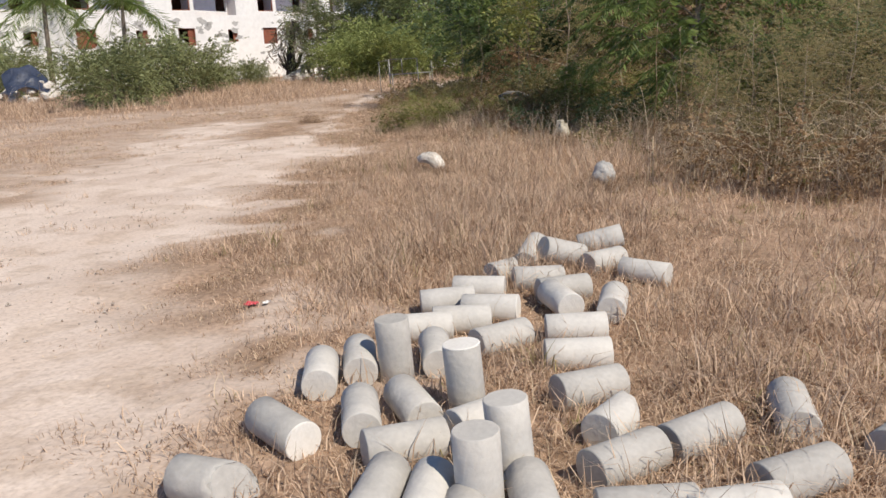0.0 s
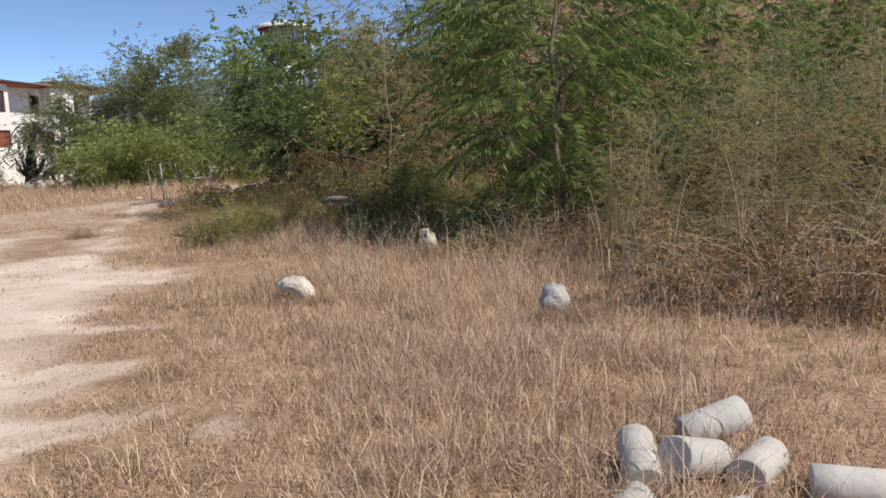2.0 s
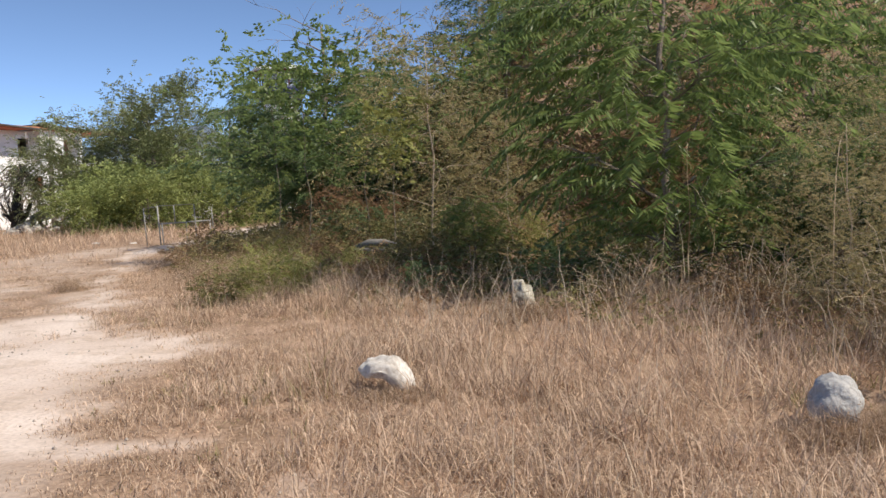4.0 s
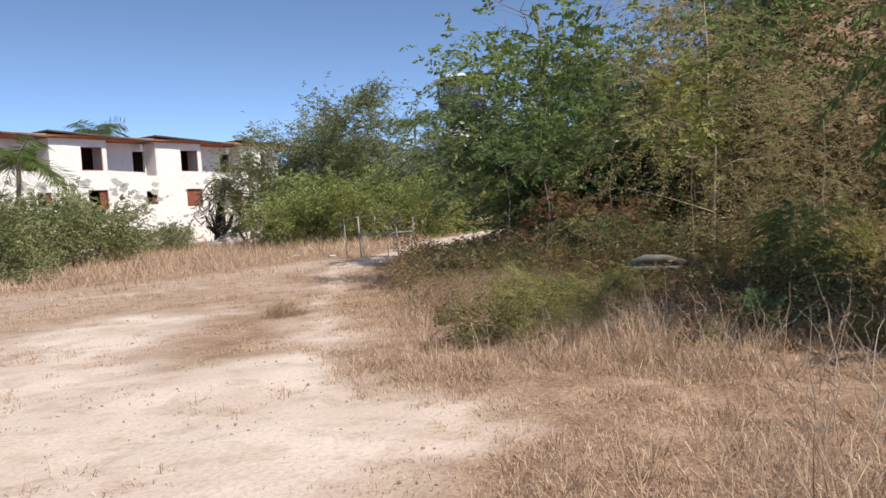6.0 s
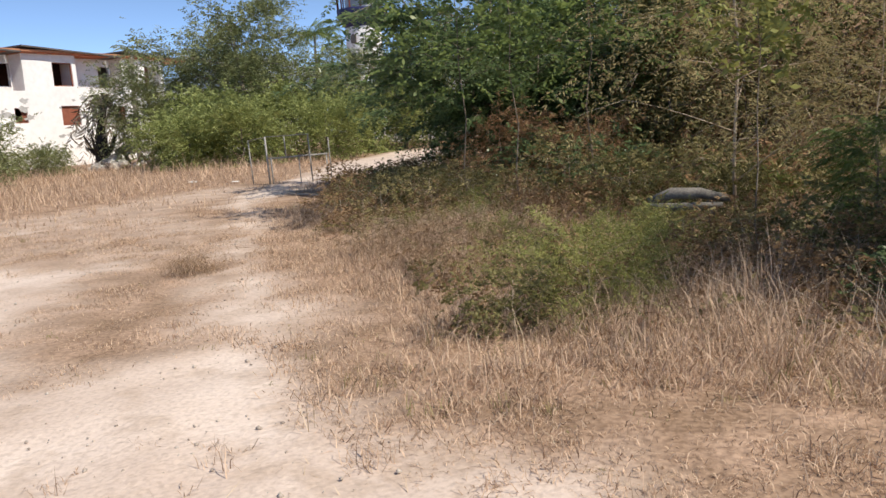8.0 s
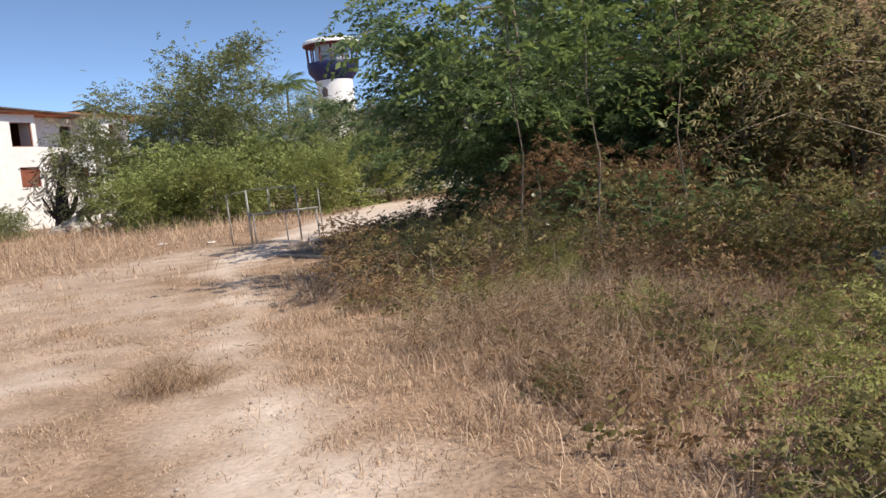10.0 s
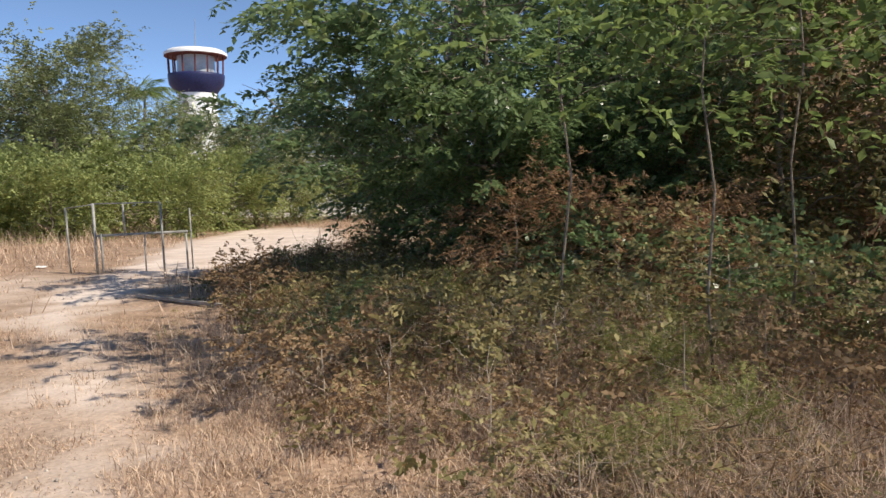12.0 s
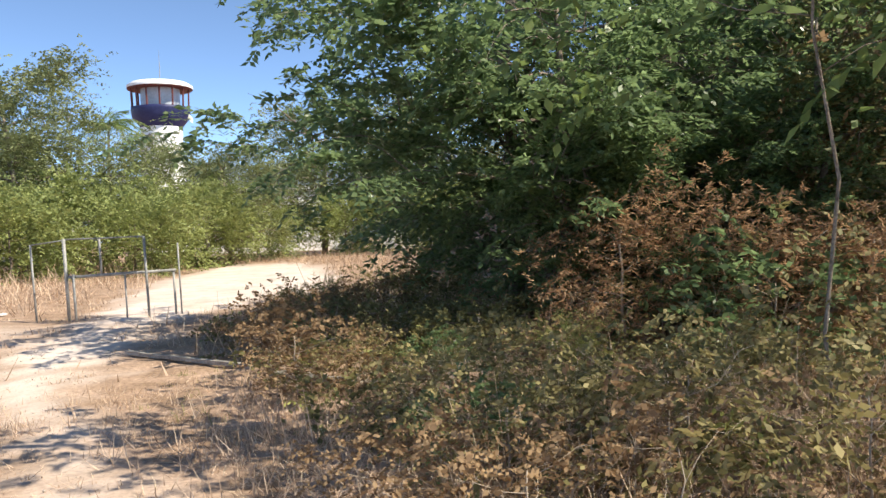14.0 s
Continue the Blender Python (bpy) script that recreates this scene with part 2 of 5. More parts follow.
def bank(x, y):
    """The overgrown bank that rises behind the trees."""
    d = np.clip((0.25 * (x - 3.0) + 0.95 * (y - 23.0)) / 9.0, 0, 1)
    fade = np.clip((x + 3.0) / 4.0, 0, 1) * np.clip((90 - np.hypot(x, y)) / 40, 0, 1)
    return 7.0 * d * d * (3 - 2 * d) * fade


def height(x, y):
    """The ground's height: nearly level but for the bank, slightly uneven."""
    return (noise2(x, y, 0.25, 3) - 0.5) * 0.07 + (noise2(x, y, 1.3, 5) - 0.5) * 0.035 + bank(x, y)


def sandy(x, y):
    """How bare the ground is, 0 to 1."""
    n = (noise2(x, y, 0.9, 1) - 0.5) * 1.3 + (noise2(x, y, 3.1, 2) - 0.5) * 0.9
    d = np.maximum(inside(SAND, x, y), inside(TRACK, x, y) - 0.3)
    d = np.minimum(d, -inside(ISLAND, x, y) + 0.1)
    wide = np.where(y < 10.5, 0.85, 0.75)
    patch = (noise2(x, y, 1.1, 21) * 0.6 + noise2(x, y, 2.7, 22) * 0.4) > 0.52
    m = np.clip((d + n * 0.75 * wide + np.where(y < 10.5, 0.36, 0.18)) / wide, 0, 1)
    return np.where(patch & (d > -1.3) & (y < 10.5), np.maximum(m, np.clip(0.85 + d * 0.4, 0, 1)), m)


# ---- ground ----
gx = np.concatenate([-np.geomspace(900, 15.2, 40), np.arange(-15, 8, 0.13), np.geomspace(8.2, 900, 40)])
gy = np.concatenate([-np.geomspace(900, 1.2, 34), np.arange(-1, 34, 0.15), np.geomspace(34.2, 1500, 46)])
GX, GY = np.meshgrid(gx, gy)
GZ = height(GX, GY) * np.clip((120 - np.hypot(GX, GY)) / 60, 0, 1)
near = (GX > -15) & (GX < 8) & (GY > -1) & (GY < 34)
GZ = GZ + near * ((noise2(GX, GY, 4.0, 7) - 0.5) * 0.022 + (noise2(GX, GY, 9.0, 8) - 0.5) * 0.012)
nx, ny = len(gx), len(gy)
idx = np.arange(nx * ny).reshape(ny, nx)
gf = np.stack([idx[:-1, :-1], idx[:-1, 1:], idx[1:, 1:], idx[1:, :-1]], axis=-1).reshape(-1, 4)
M_ground = bpy.data.materials.new("sandy_ground")
M_ground.use_nodes = True
gn = M_ground.node_tree
gp = gn.nodes["Principled BSDF"]
gp.inputs["Roughness"].default_value = 0.95
gp.inputs["Specular IOR Level"].default_value = 0.15
gpos = gn.nodes.new("ShaderNodeNewGeometry")


def gnoise(scale, detail):
    n = gn.nodes.new("ShaderNodeTexNoise")
    n.inputs["Scale"].default_value, n.inputs["Detail"].default_value = scale, detail
    gn.links.new(gpos.outputs["Position"], n.inputs["Vector"])
    return n.outputs[0]


def gramp(src, stops):
    r = gn.nodes.new("ShaderNodeValToRGB")
    for i, (pos, col) in enumerate(stops):
        e = r.color_ramp.elements[i] if i < 2 else r.color_ramp.elements.new(pos)
        e.position, e.color = pos, (*col, 1)
    gn.links.new(src, r.inputs[0])
    return r.outputs[0]


def gmix(fac, a, b, mode='MIX'):
    m = gn.nodes.new("ShaderNodeMix")
    m.data_type, m.blend_type = 'RGBA', mode
    if isinstance(fac, float):
        m.inputs[0].default_value = fac
    else:
        gn.links.new(fac, m.inputs[0])
    gn.links.new(a, m.inputs[6])
    gn.links.new(b, m.inputs[7])
    return m.outputs[2]


mask = gn.nodes.new("ShaderNodeAttribute")
mask.attribute_name = "bare"
sand_col = gramp(gnoise(0.9, 6), [(0.32, (0.63, 0.505, 0.425)), (0.66, (0.77, 0.65, 0.57))])
sand_fine = gramp(gnoise(38, 4), [(0.33, (0.70, 0.68, 0.66)), (0.55, (1, 1, 1))])
sand_col = gmix(0.55, sand_col, sand_fine, 'MULTIPLY')
litter_mask = gramp(gnoise(2.6, 8), [(0.52, (0, 0, 0)), (0.60, (0.36, 0.36, 0.36))])
litter_col = gramp(gnoise(17, 5), [(0.35, (0.30, 0.21, 0.145)), (0.62, (0.56, 0.43, 0.33))])
sand_col = gmix(litter_mask, sand_col, litter_col)
soil_col = gramp(gnoise(2.2, 7), [(0.32, (0.30, 0.20, 0.13)), (0.68, (0.55, 0.385, 0.28))])
soil_fine = gramp(gnoise(30, 4), [(0.36, (0.45, 0.42, 0.40)), (0.62, (1, 1, 1))])
soil_col = gmix(0.7, soil_col, soil_fine, 'MULTIPLY')
gn.links.new(gmix(mask.outputs["Fac"], soil_col, sand_col), gp.inputs["Base Color"])
gb = gn.nodes.new("ShaderNodeBump")
gb.inputs["Strength"].default_value, gb.inputs["Distance"].default_value = 0.5, 0.02
gn.links.new(gnoise(22, 5), gb.inputs["Height"])
gn.links.new(gb.outputs[0], gp.inputs["Normal"])
ground = raw("ground", np.stack([GX, GY, GZ], axis=-1).reshape(-1, 3), gf, M_ground, smooth=True)
bare = ground.data.attributes.new("bare", 'FLOAT', 'POINT')
pale = np.clip(inside(SHORT, GX, GY), 0, 1) * (0.2 + 0.35 * noise2(GX, GY, 0.7, 23)) * np.clip(0.6 - inside(ISLAND, GX, GY), 0.2, 1)
bare.data.foreach_set("value", np.maximum(sandy(GX, GY), pale).ravel().astype(np.float32))
tagged(ground, "pale sandy ground with patches of dry soil", "ground", kind="structure")


def zat(x, y):
    return float(height(np.array([x]), np.array([y]))[0])


# ---- far hills ----
def hills():
    a = np.linspace(radians(60), radians(150), 120)
    ring = [(620, 0.0), (700, 0.55), (800, 1.0), (1000, 0.2)]
    top = 38 + 40 * noise2(a * 9, a * 0, 1.0, 11) + 22 * noise2(a * 31, a * 0, 1.0, 12)
    v = np.concatenate([np.stack([r * np.cos(a), r * np.sin(a), top * k - 2], axis=-1) for r, k in ring])
    i = np.arange(len(a) - 1)
    f = np.concatenate([np.stack([i + k * len(a), i + 1 + k * len(a), i + 1 + (k + 1) * len(a), i + (k + 1) * len(a)], axis=-1)
                        for k in range(3)])
    tagged(raw("backdrop_hills", v, f, M_hill, smooth=True), "hazy blue-grey wooded hills on the horizon", "hills", kind="structure")


hills()


# ---- plants ----
def unit(v):
    return v / np.maximum(np.linalg.norm(v, axis=-1, keepdims=True), 1e-9)


def leaflets(rng, base, way, length, droop, pairs, leaf, width, jitter=0.35, fold=0.25, hang=0.35):
    """Compound leaves: from each base a stalk along way that sinks by droop, with leaflets in pairs."""
    n = len(base)
    s = (np.arange(pairs * 2) // 2 + 1) / pairs
    side = np.where(np.arange(pairs * 2) % 2 == 0, 1.0, -1.0)
    down = np.array([0, 0, -1.0])
    along = unit(way)
    cross = unit(np.cross(along, down) + rng.normal(0, 0.25, (n, 3)))
    L = length[:, None, None]
    p = base[:, None] + along[:, None] * L * s[None, :, None] + down * (droop[:, None] * s[None, :] ** 2)[..., None] * L
    d = unit(cross[:, None] * side[None, :, None] + along[:, None] * 0.55 + down * hang + rng.normal(0, jitter, (n, pairs * 2, 3)))
    nrm = unit(np.cross(d, along[:, None] + rng.normal(0, 0.3, d.shape)))
    wv = unit(np.cross(nrm, d))
    ll = leaf * rng.uniform(0.7, 1.25, (n, pairs * 2, 1))
    a = p
    b = p + d * ll * 0.45 + wv * ll * width + nrm * ll * fold * width
    c = p + d * ll
    e = p + d * ll * 0.45 - wv * ll * width + nrm * ll * fold * width
    v = np.stack([a, b, c, e], axis=2).reshape(-1, 3)
    return v, np.arange(len(v)).reshape(-1, 4)


def branches(rng, bm, start, height_, spread, limbs, r0, lean=(0, 0), sub=4, fork=0.25):
    """A tapered trunk with limbs and twigs. Returns the tips and points along them, with their direction."""
    tips = []
    n = 6
    top = np.array([start[0] + lean[0], start[1] + lean[1], start[2] + height_])
    line = []
    for i in range(n + 1):
        t = i / n
        w = rng.normal(0, 0.03 * height_ / 3, 3) * (t > 0)
        line.append(np.array(start) * (1 - t) + top * t + w * [1, 1, 0.2])
    tube(bm, line, [r0 * (1 - 0.75 * i / n) for i in range(n + 1)], 8)
    for k in range(limbs):
        t = fork + (0.97 - fork) * (k + rng.uniform(0, 1)) / limbs
        i = min(int(t * n), n - 1)
        p0 = line[i] + (line[i + 1] - line[i]) * (t * n - i)
        ang = k * 2.4 + rng.uniform(-0.5, 0.5)
        reach = spread * (1 - 0.55 * abs(t - 0.45)) * rng.uniform(0.65, 1.05)
        d = np.array([math.cos(ang), math.sin(ang), rng.uniform(0.1, 0.75)])
        pts = [p0]
        m = 4
        for j in range(1, m + 1):
            q = p0 + d * reach * j / m + np.array([0, 0, -0.10 * reach * (j / m) ** 2]) + rng.normal(0, 0.05 * reach, 3)
            pts.append(q)
        rr = r0 * (1 - 0.7 * t) * 0.5
        tube(bm, pts, [rr * (1 - 0.8 * j / m) for j in range(m + 1)], 5)
        for j in range(1, m + 1):
            tips.append((pts[j], d))
        for _ in range(sub):
            j = rng.integers(1, m + 1)
            q0 = pts[j]
            e = unit(d + rng.normal(0, 0.7, 3) + [0, 0, 0.1])
            q1 = q0 + e * reach * rng.uniform(0.2, 0.42)
            q2 = q1 + (e + [0, 0, -0.3]) * reach * 0.16
            tube(bm, [q0, q1, q2], [rr * 0.35, rr * 0.2, rr * 0.08], 4)
            tips += [(q1, e), (q2, e), ((q0 + q1) / 2, e)]
    tips.append((top, np.array([0, 0, 1.0])))
    return np.array([t[0] for t in tips]), np.array([t[1] for t in tips])


def tree(name, seed, high, spread, limbs, r0, sprays, pairs, leaf, width, mat, bark, label, stalk=0.38, droop=0.5, fork=0.15, lean=(0, 0),
         scatter=0.28, sub=5, category="tree", low=0.15, dead=0):
    """A tree at the origin: trunk with limbs, and a crown of compound leaves round its twigs."""
    rng = np.random.default_rng(seed)
    root = empty(name, 0, 0)
    bm = bmesh.new()
    tips, ways = branches(rng, bm, (0, 0, -0.05), high, spread, limbs, r0, lean, sub, fork)
    part("trunk", bm, bark, root, smooth=True)
    pick = rng.integers(0, len(tips), sprays)
    base = tips[pick] + rng.normal(0, scatter, (sprays, 3)) * [1, 1, 0.8]
    base[:, 2] = np.maximum(base[:, 2], low)
    out = unit(base - np.array([lean[0] * 0.5, lean[1] * 0.5, high * 0.45]))
    way = unit(ways[pick] * 0.6 + out * 0.8 + rng.normal(0, 0.45, (sprays, 3)))
    length = stalk * rng.uniform(0.6, 1.3, sprays)
    v, f = leaflets(rng, base, way, length, droop * rng.uniform(0.4, 1.4, sprays), pairs, leaf, width)
    v[:, 2] = np.maximum(v[:, 2], 0.03)
    part_ob = raw("crown", v, f, mat, root)
    if dead:
        pick = rng.integers(0, len(tips), dead)
        base = tips[pick] + rng.normal(0, scatter, (dead, 3))
        base[:, 2] = np.maximum(base[:, 2] * 0.8, low)
        way = unit(rng.normal(0, 0.5, (dead, 3)) + [0, 0, -0.8])
        v, f = leaflets(rng, base, way, stalk * rng.uniform(0.5, 1.1, dead), np.full(dead, 0.5), pairs, leaf, width)
        v[:, 2] = np.maximum(v[:, 2], 0.03)
        raw("withered_foliage", v, f, M_leafbrown, root, "withered brown leaves")
    return tagged(root, label, category)


def bough_tree(name, seed, high, spread, limbs, r0, count, reach, droop, mat, bark, label, leaf, width, stalks=0, stalk=0.3, pairs=4, hang=0.35,
               fork=0.1, sub=6, scatter=0.3, low=0.25, lean=(0, 0), rise=0.25):
    """A tree whose crown hangs in separate boughs: arching twigs with leafy side stalks, or with leaflets set straight on them."""
    rng = np.random.default_rng(seed)
    root = empty(name, 0, 0)
    bm = bmesh.new()
    tips, ways = branches(rng, bm, (0, 0, -0.05), high, spread, limbs, r0, lean, sub, fork)
    part("trunk", bm, bark, root, smooth=True)
    twigs = bmesh.new()
    pick = rng.permutation(np.arange(count) % len(tips))
    base = tips[pick] + rng.normal(0, scatter, (count, 3)) * [1, 1, 0.7]
    base[:, 2] = np.maximum(base[:, 2], low)
    out = base - np.array([lean[0] * 0.5, lean[1] * 0.5, 0])
    out[:, 2] = 0
    way = unit(unit(out) + ways[pick] * 0.4 + rng.normal(0, 0.4, (count, 3)) + [0, 0, rise])
    length = reach * rng.uniform(0.5, 1.2, count)
    sink = droop * rng.uniform(0.5, 1.4, count)
    down = np.array([0, 0, -1.0])
    for i in range(0, count, 2):
        line = [base[i] + way[i] * length[i] * q + down * sink[i] * length[i] * q * q for q in (0, 0.35, 0.7, 0.95)]
        tube(twigs, line, [0.009, 0.007, 0.005, 0.002], 3)
    tagged(part("twig", twigs, bark, root), kind="stuff")
    if stalks:
        q = np.linspace(0.1, 1, stalks)
        pts = base[:, None] + way[:, None] * (length[:, None] * q)[..., None] + down * (sink * length)[:, None, None] * (q ** 2)[None, :, None]
        side = np.where(np.arange(stalks) % 2 == 0, 1.0, -1.0)
        cross = unit(np.cross(way, down) + rng.normal(0, 0.2, (count, 3)))
        go = unit(cross[:, None] * side[None, :, None] + way[:, None] * 0.7 + down * 0.15 + rng.normal(0, 0.25, (count, stalks, 3)))
        size = stalk * (1.15 - 0.6 * q)[None] * rng.uniform(0.7, 1.2, (count, stalks))
        v, f = leaflets(rng, pts.reshape(-1, 3), go.reshape(-1, 3), size.ravel(), rng.uniform(0.2, 0.8, count * stalks), pairs, leaf, width, 0.3, hang=hang)
    else:
        v, f = leaflets(rng, base, way, length, sink, pairs, leaf, width, 0.16, hang=hang)
    v[:, 2] = np.maximum(v[:, 2], 0.03)
    raw("crown", v, f, mat, root)
    return tagged(root, label, "tree")


def place(src, x, y, size=1.0, turn=0.0, first=[], z=None):
    """Put the thing itself the first time, a copy after that."""
    m = pose(x, y, (zat(x, y) if z is None else z) - 0.01, 0, 0, turn) @ Matrix.Diagonal((size, size, size, 1))
    if src.name not in first:
        first.append(src.name)
        src.matrix_basis = m
        return src
    s = src.scale.copy()
    src.scale = (1, 1, 1)
    ob = copy_thing(src, m)
    src.scale = s
    return ob


# the large trees beside the track
dense = bough_tree("dense_tree", 11, 6.4, 2.8, 26, 0.12, 385, 1.15, 0.35, M_leafdark, M_bark,
                   "dense dark-green tree with drooping leafy branches beside the track", 0.125, 0.25, stalks=12, stalk=0.34, pairs=4)
place(dense, -4.4, 28.2, 0.94)
place(dense, -4.1, 26.9, 0.62, 40)
place(dense, -3.2, 26.6, 0.40, 160)
place(dense, 0.6, 29.5, 0.6, 130)
place(dense, -1.4, 29.0, 0.66, 70)
place(dense, -1.6, 26.4, 0.45, 190)
feather = bough_tree("feathery_tree", 21, 5.4, 1.9, 22, 0.09, 560, 1.1, 0.55, M_leaffeather, M_bark,
                     "green tree with long drooping feather-like leaves over dry grass", 0.21, 0.10, pairs=17, hang=0.9, fork=0.06, sub=7, low=0.5, rise=0.35)
place(feather, 2.5, 16.0, 0.74)
place(feather, 5.6, 20.4, 0.75, 100)
place(feather, 8.6, 21.0, 0.7, 300)
place(feather, 0.1, 18.2, 0.2, 40)
slender = tree("slender_tree", 31, 4.2, 1.2, 10, 0.0115, 220, 6, 0.10, 0.25, M_leaffeather, M_bark,
               "slender young tree with a thin straight trunk", stalk=0.36, droop=0.6, fork=0.42, sub=5, scatter=0.28, low=1.5)
place(slender, -4.0, 22.1)
place(slender, -3.2, 21.5, 0.92, 50)
place(slender, -2.3, 22.4, 1.05, 230)
place(slender, 0.2, 24.6, 1.1, 140)
vine = tree("withered_vine_thicket", 41, 3.6, 1.9, 16, 0.05, 900, 5, 0.10, 0.25, M_leafolive, M_bark,
            "half-withered olive thicket hung with dry vines", stalk=0.35, droop=0.9, fork=0.05, sub=6, scatter=0.3, category="thicket", dead=150)
place(vine, 0.6, 25.4, 1.0, 80)
place(vine, -0.9, 25.6, 0.85, 20)
place(vine, 3.4, 24.6, 1.2, 200)
reed = tree("olive_reed_thicket", 43, 3.9, 1.5, 22, 0.022, 1300, 7, 0.062, 0.13, M_leafreed, M_twig,
            "thin olive-yellow thicket of leafy canes", stalk=0.36, droop=0.7, fork=0.1, sub=5, scatter=0.26, category="thicket", dead=60)
place(reed, -0.7, 20.2)
place(reed, 0.6, 19.7, 0.62, 110)
for x, y, size, turn in ((3.2, 11.9, 0.30, 20), (4.1, 11.6, 0.34, 200), (5.1, 11.4, 0.36, 80), (6.1, 11.6, 0.40, 310), (4.6, 12.8, 0.46, 130), (5.8, 13.2, 0.52, 250),
                         (7.2, 12.6, 0.5, 60), (3.5, 13.4, 0.42, 290), (6.9, 14.6, 0.66, 170), (4.9, 15.0, 0.62, 10), (8.6, 15.4, 0.75, 100)):
    place(reed, x, y, size, turn)
for x, y, size, turn in ((4.2, 15.4, 0.3, 20), (5.6, 14.6, 0.3, 130), (7.0, 15.8, 0.36, 250), (8.4, 17.0, 0.4, 70), (5.8, 17.2, 0.42, 190)):
    place(dense, x, y, size, turn)
place(vine, 4.6, 13.9, 0.4, 30)
place(vine, 6.4, 13.6, 0.45, 210)
place(vine, 5.4, 19.4, 0.6, 300)
place(vine, 7.8, 19.4, 0.65, 150)
sprig = tree("yellow_green_sapling", 47, 2.5, 0.4, 9, 0.007, 80, 6, 0.09, 0.2, M_leaflime, M_bark,
             "thin sapling with bright yellow-green leaves", stalk=0.28, droop=0.7, fork=0.5, sub=3, scatter=0.12, category="sapling", low=1.4)
place(sprig, -0.95, 17.6, 1.05)
deadbush = tree("dead_brown_bush", 51, 1.7, 1.0, 14, 0.03, 900, 6, 0.075, 0.12, M_leafrust, M_twig,
                "withered rust-brown bush under green branches", stalk=0.3, droop=0.8, fork=0.05, sub=6, scatter=0.22, category="bush")
place(deadbush, -3.9, 25.6, 0.72)
place(deadbush, -2.2, 24.6, 0.62, 90)
place(deadbush, -2.9, 25.1, 0.66, 300)
place(deadbush, 5.0, 25.5, 1.1, 60)
place(deadbush, 6.2, 26.8, 1.2, 240)
place(deadbush, 4.0, 24.6, 1.0, 150)
place(deadbush, 7.4, 28.4, 1.2, 10)

# low scrub along the edge
shrubs = [
    tree("low_shrub", 61, 0.75, 0.65, 11, 0.014, 320, 4, 0.055, 0.30, M_leafolive, M_twig, "low olive-green shrub with yellowing leaves",
         stalk=0.16, droop=0.4, fork=0.0, sub=4, scatter=0.10, category="shrub", low=0.04),
    tree("low_shrub", 62, 0.6, 0.75, 11, 0.014, 320, 4, 0.06, 0.30, M_leafdark, M_twig, "low dark-green leafy shrub in dry grass",
         stalk=0.17, droop=0.4, fork=0.0, sub=4, scatter=0.11, category="shrub", low=0.04),
    tree("low_shrub", 63, 0.7, 0.7, 11, 0.014, 320, 4, 0.05, 0.30, M_leafbrown, M_twig, "low half-withered brown shrub",
         stalk=0.15, droop=0.5, fork=0.0, sub=5, scatter=0.10, category="shrub", low=0.04),
    tree("low_shrub", 64, 0.8, 0.75, 12, 0.012, 620, 9, 0.038, 0.14, M_leaflime, M_twig, "bright yellow-green feathery shrub",
         stalk=0.30, droop=0.35, fork=0.0, sub=4, scatter=0.11, category="shrub", low=0.04),
    tree("low_shrub", 65, 0.8, 0.8, 14, 0.012, 230, 4, 0.055, 0.28, M_leafyellow, M_twig, "straggling shrub with curled yellowing leaves",
         stalk=0.20, droop=0.6, fork=0.0, sub=5, scatter=0.13, category="shrub", low=0.04),
]
rng = np.random.default_rng(5)
count = 0
for _ in range(4000):
    if count >= 70:
        break
    x, y = rng.uniform(-9, 12), rng.uniform(9, 34)
    d = float(inside(SCRUB, np.array([x]), np.array([y]))[0])
    if d < 0.15 or d > 6.5 or rng.uniform() > math.exp(-d / 3.5):
        continue
    kind = rng.choice(5, p=(0.30, 0.10, 0.28, 0.07, 0.25)) if y > 15 else rng.choice(5, p=(0.3, 0.04, 0.4, 0.06, 0.2))
    tagged(place(shrubs[kind], x, y, rng.uniform(0.5, 0.8) * (0.6 if y < 19 else 1.0) * (0.7 + 0.14 * min(d, 3)), rng.uniform(0, 360)), group="scrub beside the track")
    count += 1
